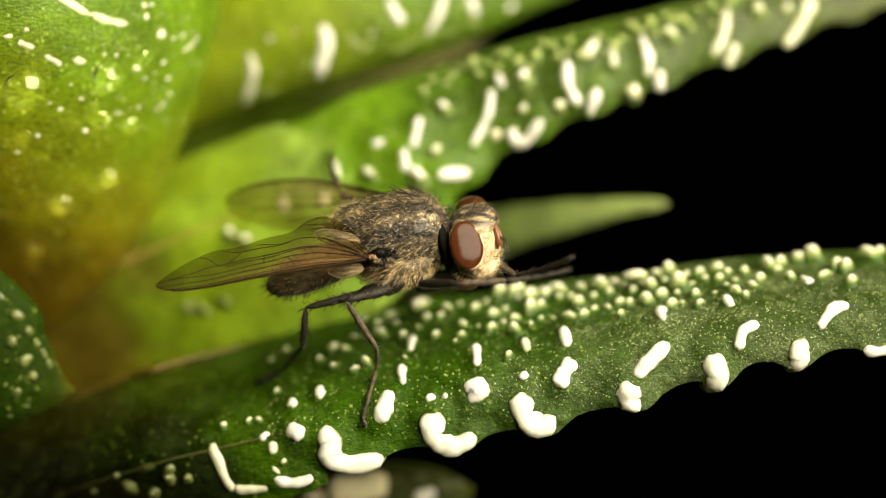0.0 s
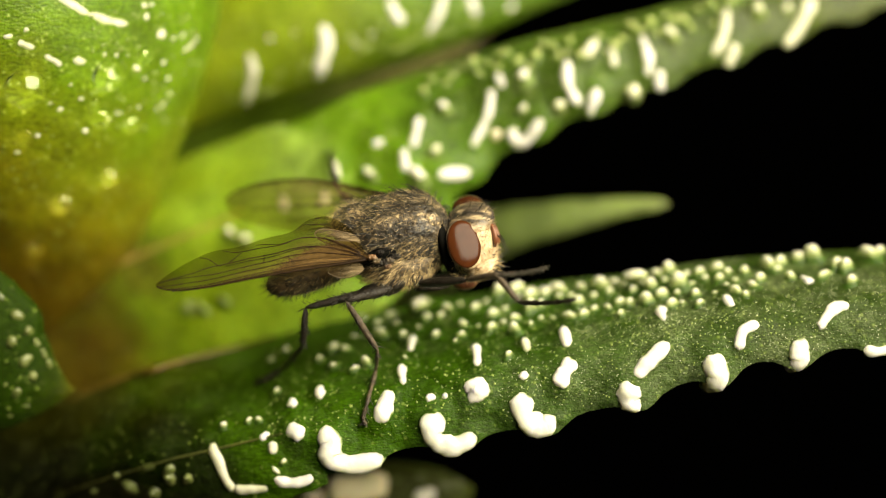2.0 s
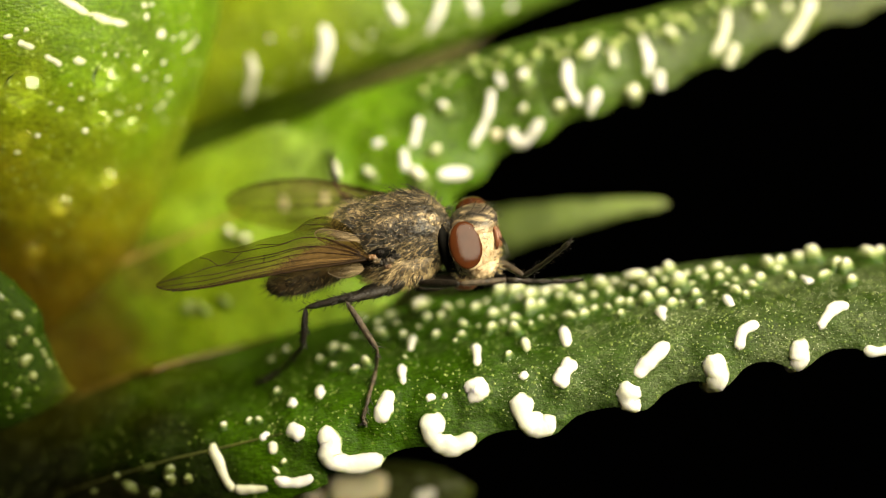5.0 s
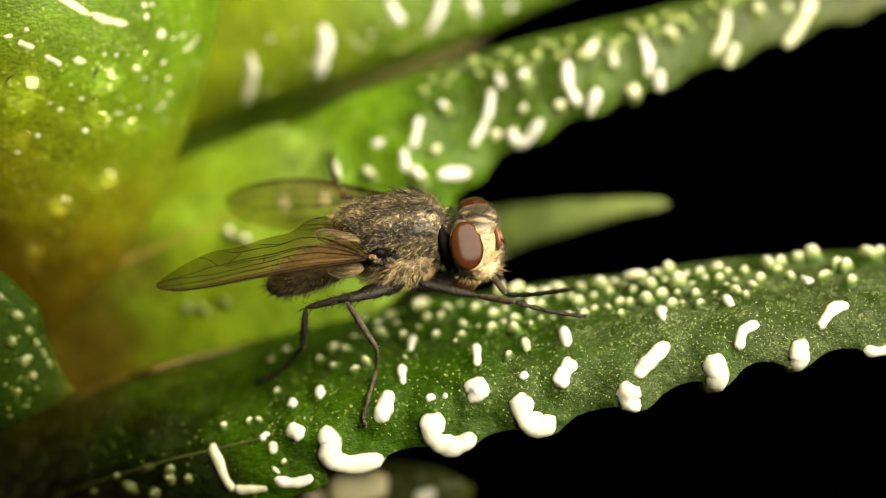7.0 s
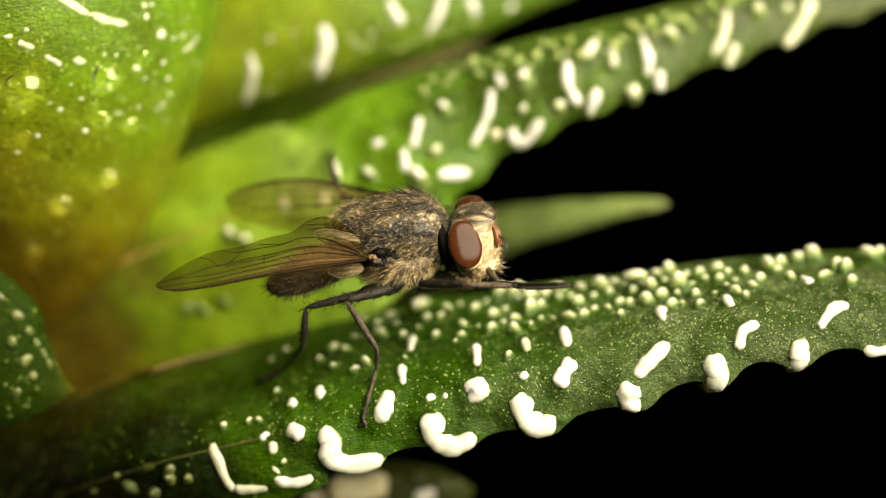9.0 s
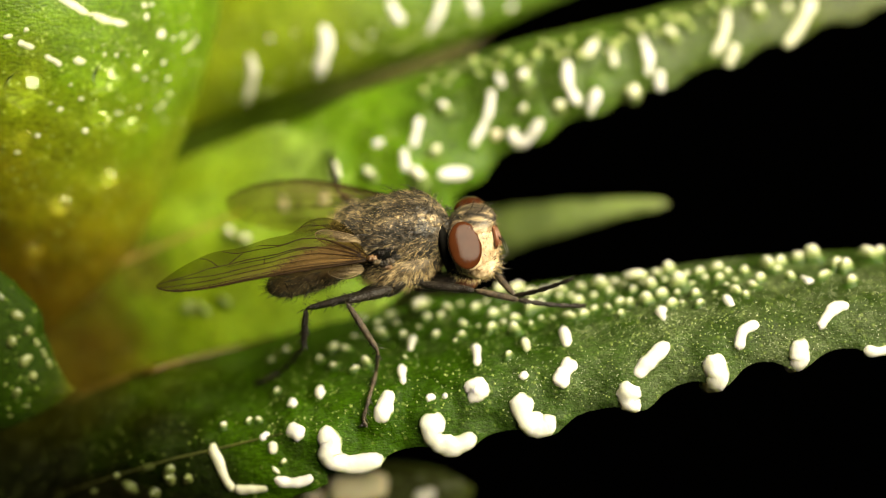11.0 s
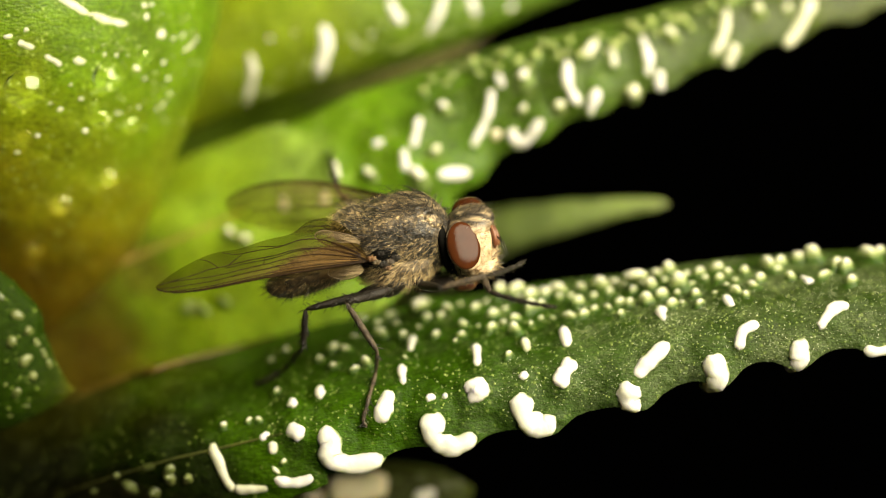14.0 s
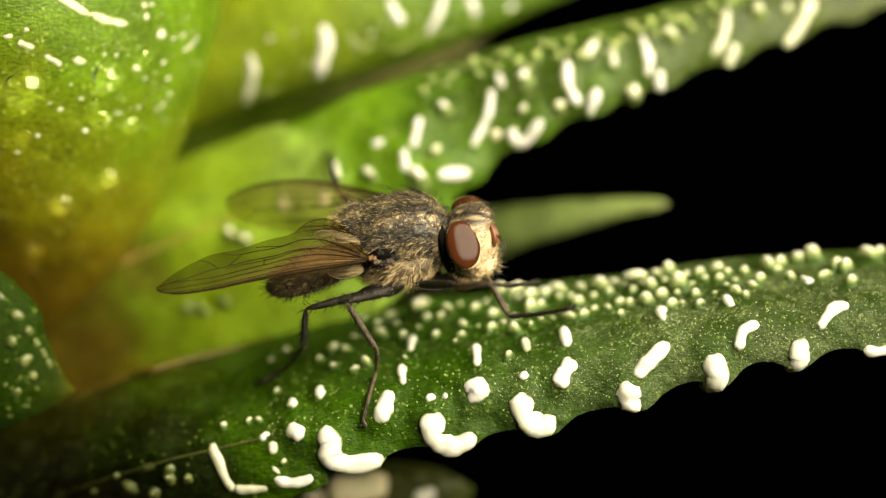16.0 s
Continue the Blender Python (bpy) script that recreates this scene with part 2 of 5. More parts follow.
def membrane(name, tint, body, cover, root=(0.24, 0.135, 0.046)):
    """Thin wing skin with fine lengthwise folds: it lets most light through, tinted, and shines a little."""
    n = Nodes(name)
    clear = n.add("BsdfTransparent", {"Color": tint})
    along = n.add("SeparateXYZ", {0: n.uv()}).outputs[0]
    pleat = n.add("Mapping", {"Vector": n.uv(), "Scale": (2.6, 60, 1)})
    folds = n.noise(1.0, 4, 0.6, pleat.outputs[0])
    wave = n.bump(folds, 0.8, 0.00005, n.bump(n.noise(1300, 3), 0.5, 0.00006))
    col = n.ramp(along, [(0.0, root), (0.52, body), (1.0, tuple(0.6 * c for c in body))])
    col = n.mix(1.0, col, n.ramp(folds, [(0.34, 0.22), (0.66, 2.0)]), "MULTIPLY")
    col = n.mix(1.0, col, n.ramp(n.noise(1400, 4), [(0.3, 0.7), (0.7, 1.3)]), "MULTIPLY")
    across = n.add("SeparateXYZ", {0: n.uv()}).outputs[1]
    dense = n.ramp(n.math("ADD", across, n.math("MULTIPLY", folds, 0.25)), [(0.12, 1.0), (0.85, 0.0)])
    col = n.mix(dense, tuple(0.5 * c for c in body), col)
    n.main(Base_Color=col, Roughness=0.32, Normal=wave, Specular_IOR_Level=0.10)
    fac = n.ramp(along, [(0.0, cover), (0.35, cover * 0.78), (0.60, cover * 0.42), (1.0, cover * 0.32)])
    fac = n.math("MULTIPLY", n.math("MULTIPLY", fac, n.ramp(folds, [(0.3, 0.75), (0.7, 1.2)])), n.ramp(dense, [(0.0, 0.55), (1.0, 1.0)]))
    both = n.add("MixShader", {0: fac, 1: clear.outputs[0], 2: n.shader.outputs[0]})
    n.tree.links.new(both.outputs[0], n.out.inputs["Surface"])
    return n.mat


WING = membrane("wing_membrane", (0.58, 0.57, 0.32), (0.080, 0.050, 0.015), 0.60)
LOBE = membrane("lobe_membrane", (0.86, 0.76, 0.52), (0.34, 0.25, 0.14), 0.95, (0.36, 0.27, 0.15))
WING_FAR = membrane("far_wing_membrane", (0.80, 0.72, 0.48), (0.16, 0.11, 0.055), 0.55, (0.22, 0.135, 0.06))

# ---- making meshes ----
OFFSET = {}                      # where each part's own origin lies in the world


def part(name, bm, material, parent=None, label="", origin=None, smooth=True):
    """Links a bmesh, given in world places, as ONE mesh object under a thing or under a part."""
    up = OFFSET.get(parent.name, Vector()) if parent else Vector()
    here = Vector(origin) if origin is not None else (up.copy() if parent else Vector())
    bmesh.ops.translate(bm, verts=bm.verts, vec=-here)
    bmesh.ops.recalc_face_normals(bm, faces=bm.faces)
    mesh = bpy.data.meshes.new(name)
    for f in bm.faces:
        f.smooth = smooth
    bm.to_mesh(mesh)
    bm.free()
    mesh.materials.append(material)
    ob = new(name, mesh)
    ob.parent = parent
    ob.location = here - up
    OFFSET[ob.name] = here
    if label:
        tagged(ob, label)
    return ob


def thing(name, label, category, group="", kind=""):
    return tagged(new(name), label, category, group, kind)


def spline(points, count):
    """Catmull-Rom through tuples of numbers: count samples, evenly over the spans."""
    p = [np.array(q, float) for q in points]
    p = [2 * p[0] - p[1]] + p + [2 * p[-1] - p[-2]]
    out = []
    for i in range(count):
        s = i / (count - 1) * (len(p) - 3)
        k = min(int(s), len(p) - 4)
        t = s - k
        a, b, c, d = p[k:k + 4]
        out.append(0.5 * (2 * b + (c - a) * t + (2 * a - 5 * b + 4 * c - d) * t * t + (3 * b - a - 3 * c + d) * t ** 3))
    return out


def tube(bm, path, radii, n=8, flat=1.0, out=None):
    """A closed, round-ended tube along path; flat squeezes it along the direction out. Its UV: fullness along, height across."""
    rings = []
    uv = bm.loops.layers.uv.verify()
    most = max(radii)
    for i, p in enumerate(path):
        d = (path[min(i + 1, len(path) - 1)] - path[max(i - 1, 0)]).normalized()
        side = d.cross(out if out else Vector((0, -1, 0.01)))
        side = side.normalized() if side.length > 1e-6 else Vector((0, 0, 1))
        up = side.cross(d).normalized()
        rings.append([bm.verts.new(p + radii[i] * (math.cos(a) * side + flat * math.sin(a) * up))
                      for a in (2 * math.pi * k / n for k in range(n))])
    for a, b in zip(rings, rings[1:]):
        for k in range(n):
            bm.faces.new((a[k], a[(k + 1) % n], b[(k + 1) % n], b[k]))
    bm.faces.new(rings[0][::-1])
    bm.faces.new(rings[-1])
    share = {v: (0.35 + 0.65 * radii[i] / most, 0.5 + 0.5 * math.sin(2 * math.pi * k / n)) for i, ring in enumerate(rings) for k, v in enumerate(ring)}
    for f in bm.faces:
        for loop in f.loops:
            if loop.vert in share:
                loop[uv].uv = share[loop.vert]


def spike(bm, root, tip, r, bend=None):
    """One hair: a three-sided tapering bristle, bent in the middle."""
    mid = (root + tip) / 2 + (bend if bend else Vector())
    d = (tip - root).normalized()
    a = d.orthogonal().normalized()
    b = d.cross(a)
    three = [math.cos(k) * a + math.sin(k) * b for k in (0, 2.094, 4.189)]
    low = [bm.verts.new(root + r * q) for q in three]
    high = [bm.verts.new(mid + 0.7 * r * q) for q in three]
    top = bm.verts.new(tip)
    for k in range(3):
        j = (k + 1) % 3
        bm.faces.new((low[k], low[j], high[j], high[k]))
        bm.faces.new((high[k], high[j], top))


def egg(q, box):
    """A point of the unit ball, pushed towards a rounded box."""
    return Vector([math.copysign(abs(x) ** box, x) for x in q])


def blob(centre, axes, radii, lumps=0.0, scale=1500, rings=24, segs=32, box=1.0):
    """An egg shape on three axes, gently uneven."""
    bm = bmesh.new()
    bmesh.ops.create_uvsphere(bm, u_segments=segs, v_segments=rings, radius=1)
    for v in bm.verts:
        q = v.co.copy()
        r = 1 + lumps * (noise.noise(q * scale / 1000) + 0.5 * noise.noise(q * scale / 300))
        q = egg(q, box)
        v.co = centre + sum((axes[i] * (radii[i] * q[i] * r) for i in range(3)), Vector())
    return bm

# ---- setting: black velvet behind and below ----


def sheet(name, corners, label):
    bm = bmesh.new()
    front = [bm.verts.new(Vector(c) * MM) for c in corners]
    face = bm.faces.new(front)
    more = bmesh.ops.extrude_face_region(bm, geom=[face])
    face.normal_update()
    bmesh.ops.translate(bm, verts=[v for v in more["geom"] if isinstance(v, bmesh.types.BMVert)], vec=-face.normal * 0.003)
    return tagged(part(name, bm, BLACK_CLOTH, smooth=False), label, "backdrop", kind="structure")


sheet("backdrop", [(-500, 160, -40), (500, 160, -40), (500, 160, 300), (-500, 160, 300)], "plain black velvet backdrop behind the plant")
sheet("ground", [(-500, -200, -40), (500, -200, -40), (500, 157, -40), (-500, 157, -40)], "plain black velvet table top under the plant")

# ---- the plant ----
plant = thing("zebra_succulent", "green rosette succulent with white-warted pointed leaves", "plant")
FACING = Vector((0, 1, 0))
LIFT = 0.6                       # how far the skin rises under a single wart, in wart radii


def scallop(u, teeth, jag, broad):
    """How far a notched edge juts at u: blunt teeth with shallow arches between them."""
    return jag * (sum(math.exp(-((u - c) / broad) ** 2) for c in teeth) - 0.75) if u > teeth[0] - 2 * broad else 0.0


def leaf(label, skin, stations, marks=(), front=0.55, back=0.35, keel=0.0, ridge=None, teeth=(), jag=18, broad=30, count=90, around=40, lumps=0.012, profile=None, onset=None):
    """A fleshy leaf: stations from base to tip (u, v, depth mm, half width on the sheet, lean of its width away from the lens in degrees).
    front, back: how far it swells, in half widths; ridge: (where across, how far along it fades). marks: rows of warts, under
    which the skin rises; profile: its cut, as two lines (height, depth) in half widths, front from the top down, then back,
    used from onset on; teeth: where its lower edge juts out. Returns the part and a tree to set the warts on."""
    rows = spline(stations, count)
    centres = [at(*r[:3]) for r in rows]
    spots = np.zeros((count, around, 3))
    if profile:
        cut = spline(profile[0], around // 2 + 1)[:-1] + spline(profile[1], around - around // 2 + 1)[:-1]
    for i, r in enumerate(rows):
        d = (centres[min(i + 1, count - 1)] - centres[max(i - 1, 0)]).normalized()
        up = d.cross(FACING).normalized()
        lean = radians(r[4])
        wide = math.cos(lean) * up + math.sin(lean) * FACING
        out = d.cross(wide).normalized()
        half = max(r[3], 1.0) * UNIT * (1 + r[2] / FAR) * MM
        sharp = max(0.0, min(1.0, 1.6 - i / (count - 1) / ridge[1])) if ridge else 0.0
        sec = []
        for k in range(around):
            a = 2 * math.pi * k / around
            w, s = math.cos(a), math.sin(a)
            n = (front if s > 0 else back) * s * abs(s) ** 0.1 * (1 - keel * w)
            if sharp and s > 0:
                edge = 1 - abs(w - ridge[0]) / (1 + (-ridge[0] if w > ridge[0] else ridge[0]))
                n += sharp * (front * 0.95 * edge ** 0.9 - n)
            sec.append(wide * w + out * n)
        span_up = [q.dot(up) for q in sec]
        k = 2 * half / (max(span_up) - min(span_up))
        mid = (max(span_up) + min(span_up)) / 2 * k
        jut = scallop(r[0], teeth, jag, broad) if teeth else 0.0
        for j, q in enumerate(sec):
            p = centres[i] + q * k - up * mid
            low = max(0.0, -math.cos(2 * math.pi * j / around) - 0.35) / 0.65
            if profile:
                b = min(1.0, max(0.0, (r[0] - onset[0]) / (onset[1] - onset[0]))) if onset else 1.0
                b = b * b * (3 - 2 * b)
                p = p.lerp(centres[i] + up * (float(cut[j][0]) * half) + FACING * ((float(cut[j][1]) - 0.95 * front * (1 - b)) * half), b)
                low += b * (max(0.0, -float(cut[j][0]) - 0.45) / 0.55 - low)
            p -= up * (jut * UNIT * MM * low * low)
            p += q.normalized() * (half * lumps * noise.noise(p * 1400) + half * lumps * 0.6 * noise.noise(p * 4000))
            spots[i, j] = p
    quads = [(i * around + k, i * around + (k + 1) % around, (i + 1) * around + (k + 1) % around, (i + 1) * around + k)
             for i in range(count - 1) for k in range(around)]
    flat = spots.reshape(-1, 3)
    tree = BVHTree.FromPolygons([Vector(p) for p in flat], quads)
    rise = np.zeros_like(flat)
    for rows_of in marks:
        for r, *uv in rows_of:
            pts = [(uv[i], uv[i + 1]) for i in range(0, len(uv), 2)]
            line = pts if len(pts) == 1 else spline(pts, 3 * len(pts))
            most = np.zeros(len(flat))
            lift = LIFT if len(pts) == 1 else 0.75
            normal = Vector()
            for u, v in line:
                p, nrm = stem(tree, u, v, r) if len(pts) == 1 else land(tree, u, v)
                normal += nrm
                far2 = ((flat - np.array(p)) ** 2).sum(1) / (r * (1.7 if len(pts) == 1 else 2.1) * UNIT * MM) ** 2
                most = np.maximum(most, np.exp(-far2))
            rise = np.where((most > np.linalg.norm(rise, axis=1) / (lift * r * UNIT * MM))[:, None],
                            most[:, None] * np.array(normal.normalized()) * lift * r * UNIT * MM, rise)
    flat = flat + rise
    bare = tree
    tree = BVHTree.FromPolygons([Vector(p) for p in flat], quads)
    bm = bmesh.new()
    uvs = bm.loops.layers.uv.new("UVMap")
    verts = [bm.verts.new(p) for p in flat]
    for n, q in enumerate(quads):
        i, k = divmod(n, around)
        f = bm.faces.new([verts[x] for x in q])
        for loop, (x, y) in zip(f.loops, ((i, k), (i, k + 1), (i + 1, k + 1), (i + 1, k))):
            loop[uvs].uv = (x / (count - 1), y / around)
    bm.faces.new(verts[:around][::-1])
    bm.faces.new(verts[-around:])
    return part("leaf", bm, skin, plant, label), tree, bare if marks else None


def land(tree, u, v):
    """The place on a leaf in line with (u, v) of the sheet, and the normal there."""
    start = at(u, v, -60)
    way = (at(u, v, 0) - start).normalized()
    hit, normal, *_ = tree.ray_cast(start, way)
    if hit is None:
        near, normal, _, _ = tree.find_nearest(at(u, v, 1.5))
        for _ in range(3):
            near, normal, _, _ = tree.find_nearest(at(u, v, near.y / MM))
        hit = near.lerp(at(u, v, near.y / MM), 0.8)
    return hit, normal


def stem(tree, u, v, r):
    """Where a single wart springs from the bare leaf, so that its top comes to lie in line with (u, v)."""
    p, nrm = land(tree, u, v)
    for _ in range(3):
        k = UNIT * MM * (1 + p.y / MM / FAR)
        top = (nrm + Vector((0, 0, 0.3))) * (0.95 * r * UNIT * MM)
        p, nrm = land(tree, u - top.x / k, v + top.z / k)
    return p, nrm


def papilla(root, axis, r):
    """A blunt cone that springs from the skin; its UV height runs from the root (0) to the tip (1)."""
    bm = bmesh.new()
    uv = bm.loops.layers.uv.verify()
    a = axis.orthogonal().normalized()
    b = axis.cross(a)
    tall, squash, seed = r * random.uniform(0.9, 1.9), random.uniform(0.66, 1.4), Vector((random.uniform(0, 40), 0, 0))
    cut = ((-0.35, 1.75), (0.0, 1.42), (0.25, 1.12), (0.5, 0.92), (0.72, 0.74), (0.88, 0.52), (0.97, 0.25), (1.0, 0.04))
    share = {}
    rings = []
    for h, w in cut:
        ring = []
        for k in range(16):
            c = 2 * math.pi * k / 16
            way = math.cos(c) * a * squash + math.sin(c) * b / squash
            v = bm.verts.new(root + axis * (tall * h) + way * (r * w * (1 + 0.30 * noise.noise(way * 1.1 + axis * h + seed))))
            share[v] = max(0.0, h)
            ring.append(v)
        rings.append(ring)
    for p, q in zip(rings, rings[1:]):
        for k in range(16):
            bm.faces.new((p[k], p[(k + 1) % 16], q[(k + 1) % 16], q[k]))
    bm.faces.new(rings[-1])
    for f in bm.faces:
        for loop in f.loops:
            loop[uv].uv = (1.0, share[loop.vert])
    return bm


def warts(on, rows, skin=None, proud=0.8, size=1.25):
    """White warts: each row is a radius and the points (u, v) that its ridge runs through."""
    host, tree, bare = on
    for r, *flat in rows:
        pts = [(flat[i], flat[i + 1]) for i in range(0, len(flat), 2)]
        if len(pts) == 1:
            (u, v), h = pts[0], r * random.uniform(0.1, 0.55)
            a = random.uniform(1.2, 1.95)
            pts = [(u - h * math.cos(a), v - h * math.sin(a)), (u + h * math.cos(a), v + h * math.sin(a))]
        long = [Vector(b) - Vector(a) for a, b in zip(pts, pts[1:])]
        first, last = long[0].normalized() * 0.75 * r, long[-1].normalized() * 0.75 * r
        lone = len(flat) == 2
        ends = 1.0 if lone else 0.6
        pts = [tuple(Vector(pts[0]) - ends * first), *pts, tuple(Vector(pts[-1]) + ends * last)]
        run = sum((Vector(b) - Vector(a)).length for a, b in zip(pts, pts[1:]))
        count = 9 + int(run / (0.28 * r))
        line = spline(pts, count)
        gone = [0.0]
        for a, b in zip(line, line[1:]):
            gone.append(gone[-1] + float(np.linalg.norm(b - a)))
        full = 0.18 if len(flat) >= 8 and r >= 13 else 0.0      # the bent ridges are fuller in their bend
        chord = (Vector(pts[1]) + Vector(pts[-2])) / 2
        path, radii, normals = [], [], []
        seed = random.uniform(0, 50)
        if lone and bare:
            root, nrm = stem(bare, flat[0], flat[1], r)
            axis = (nrm + Vector((0, 0, 0.45))).normalized()
            part("wart", papilla(root + nrm * (0.25 * r * UNIT * MM), axis, random.uniform(0.85, 1.25) * r * UNIT * MM), skin or PEARL, host)
            continue
        if lone:
            top, nrm = land(tree, flat[0], flat[1])
        for i, (u, v) in enumerate(line):
            if lone:
                k = UNIT * MM
                p = top + Vector(((u - flat[0]) * k, 0, (flat[1] - v) * k))
                p = p - nrm * (0.4 * (p - top).dot(nrm))
            else:
                pull = 0.42 * full * math.sin(math.pi * i / (count - 1))
                p, nrm = land(tree, u + pull * (chord.x - u), v + pull * (chord.y - v))
            s = 2 * i / (count - 1) - 1
            near_end = min(1.0, min(gone[i], gone[-1] - gone[i]) / (1.05 * r))
            swell = max(0.10, (1 - (1 - near_end) ** 2) ** 0.5)
            wave = 0.95 + 0.34 * noise.noise(Vector((seed + 0.9 * gone[i] / (2 * r), 0, 0)))
            path.append(p - nrm * ((0.45 if lone else 0.30) * r * UNIT * MM))
            radii.append((1.12 if lone else 1.18 - 0.14 * (s + 1)) * r * (1.2 if lone else size) * UNIT * MM * swell * wave * (1 + full * math.sin(math.pi * i / (count - 1))))
            normals.append(nrm)
        mean = sum(normals, Vector()).normalized()
        if not lone:
            for _ in range(2):
                path = [path[0]] + [(a + 2 * b + c) / 4 for a, b, c in zip(path, path[1:], path[2:])] + [path[-1]]
        bm = bmesh.new()
        tube(bm, path, radii, 18, 0.45 if lone else proud, mean)
        bmesh.ops.smooth_vert(bm, verts=bm.verts, factor=0.5, use_axis_x=True, use_axis_y=True, use_axis_z=True)
        for w in bm.verts:
            w.co += (w.co - path[len(path) // 2]).normalized() * (r * UNIT * MM * (0.30 * noise.noise(w.co * 4200) + 0.12 * noise.noise(w.co * 11000)))
        part("wart", bm, skin or PEARL, host)


def specks(on, name, u0, v0, u1, v1, count, small, large, skin, slope=0.0):
    """Tiny bumps, too many to count, over a stretch of the sheet."""
    host, tree, _ = on
    bm = bmesh.new()
    for _ in range(count):
        u = random.uniform(u0, u1)
        v = random.uniform(v0, v1) + slope * (u - u0)
        start = at(u, v, -60)
        hit, nrm, _, _ = tree.ray_cast(start, (at(u, v, 0) - start).normalized())
        if hit is None:
            continue
        r = random.uniform(small, large) * UNIT * MM
        a = nrm.orthogonal().normalized()
        b = nrm.cross(a)
        low = [bm.verts.new(hit - nrm * 0.2 * r + r * (math.cos(k) * a + math.sin(k) * b)) for k in (0, 1.047, 2.094, 3.142, 4.189, 5.236)]
        high = [bm.verts.new(hit + nrm * 0.45 * r + 0.6 * r * (math.cos(k) * a + math.sin(k) * b)) for k in (0, 1.047, 2.094, 3.142, 4.189, 5.236)]
        top = bm.verts.new(hit + nrm * 0.7 * r)
        for k in range(6):
            j = (k + 1) % 6
            bm.faces.new((low[k], low[j], high[j], high[k]))
            bm.faces.new((high[k], high[j], top))
    tagged(part(name, bm, skin, host), kind="stuff")


# warts of the main leaf: a radius and the points (u, v) that each ridge runs through
KEEL_WARTS = [(13, 688, 695, 680, 720, 672, 748), (14, 512, 758, 534, 772), (15, 566, 770, 588, 778, 580, 808, 604, 824, 640, 824, 676, 812),
              (15, 771, 735, 761, 766, 774, 788, 806, 792, 840, 777), (15, 828, 686, 848, 686, 838, 710),
              (16, 922, 702, 924, 734, 944, 754, 966, 758, 980, 746), (13, 1016, 641, 1000, 655, 991, 683), (12, 1180, 607, 1155, 634, 1128, 664)]
FLANK_WARTS = [(21, 1111, 684, 1112, 702, 1118, 716, 1126, 710), (17, 1266, 630, 1266, 650, 1274, 666, 1263, 684, 1246, 691),
              (11, 1340, 573, 1316, 585, 1308, 616), (14, 1420, 604, 1414, 624, 1417, 640, 1396, 658), (11, 1498, 540, 1472, 548, 1452, 580),
              (10, 1530, 620, 1552, 624, 1580, 616), (11, 997, 582, 1004, 610), (9, 842, 612, 845, 645), (9, 711, 648, 713, 678), (9, 730, 597, 726, 618)]
SIDE_WARTS = [(10, 565, 686, 566, 704), (11, 517, 708, 518, 718), (10, 927, 660, 928, 670), (8, 755, 704, 770, 703), (8, 784, 700, 791, 700), (12, 1168, 546, 1174, 564), (10, 1284, 526, 1296, 540), (9, 1420, 490, 1434, 499),
              (12, 488, 850, 520, 857, 552, 846), (7, 462, 776, 475, 767)]
RIM_WARTS = [(12, 1412, 449), (13, 1436, 447), (11, 1480, 462), (12, 1496, 466), (11, 1506, 490), (13, 1534, 444), (12, 1556, 441), (10, 1458, 480), (9, 1398, 486), (9, 1345, 490), (8, 1330, 500), (10, 1380, 462), (14.4, 1200, 495), (12.2, 1150, 500), (11.0, 1143, 526), (11.0, 1096, 528), (9.9, 1170, 518), (9.9, 1188, 534), (8.8, 1230, 516), (15.5, 1268, 464), (11.0, 1272, 486),
              (11.0, 1316, 474), (11.0, 1358, 467), (8.8, 1376, 471), (10, 1108, 480, 1140, 478), (12.2, 1160, 480), (12.2, 1183, 474), (12.2, 1236, 474), (15.5, 1062, 497),
              (11.0, 1086, 494), (9.9, 1102, 500), (11.0, 1024, 529), (9.9, 1032, 550), (15, 985, 504), (11.0, 1006, 553), (12.2, 940, 520), (11.0, 938, 541)]
BACK_WARTS = [(13.3, 914, 508), (13.3, 884, 511), (8.8, 869, 576), (6.6, 890, 568), (8.8, 909, 580), (7.7, 910, 560), (8.8, 872, 552), (8.8, 818, 570), (7.7, 816, 588), (7.7, 771, 589),
              (8.8, 713, 590), (9.9, 672, 586), (7.7, 668, 570), (11.0, 790, 540), (12, 728, 530, 758, 536), (9.9, 840, 538), (11.0, 690, 553), (7.7, 755, 557), (6.6, 780, 555),
              (8.8, 590, 610), (8.8, 608, 612), (7.7, 588, 642), (6.6, 565, 632), (8.8, 647, 638), (6.6, 628, 648)]
SMALL_WARTS = [(5.9, 900, 625), (7, 928, 602, 933, 620), (5.9, 490, 690), (7.8, 478, 633), (6.8, 505, 615), (7.8, 395, 748), (5.9, 440, 740), (4.9, 457, 740), (8, 482, 784, 483, 802),
              (5.9, 502, 815), (6.8, 488, 832), 
              (7.8, 640, 560), (7.8, 700, 570), (6.8, 740, 575), (6.8, 1050, 520), (7.8, 1078, 512), (6.8, 1120, 510), (7.8, 1010, 520), (7.8, 960, 512), (6.8, 860, 530)]
UPPER_WARTS = [(11, 741, 213, 731, 257), (9, 659, 257, 678, 250), (13, 715, 266, 717, 302), (13, 738, 308), (16, 778, 310, 828, 306), (10, 869, 162, 862, 205, 838, 257),
              (11, 880, 134, 889, 154), (12, 925, 133), (10, 784, 186), (13, 903, 232, 914, 257, 936, 246, 958, 214), (14, 1003, 112, 1005, 150, 1022, 182),
              (15, 1056, 162, 1044, 204), (12, 1137, 68, 1148, 105, 1146, 132), (14, 1166, 128, 1168, 158)]
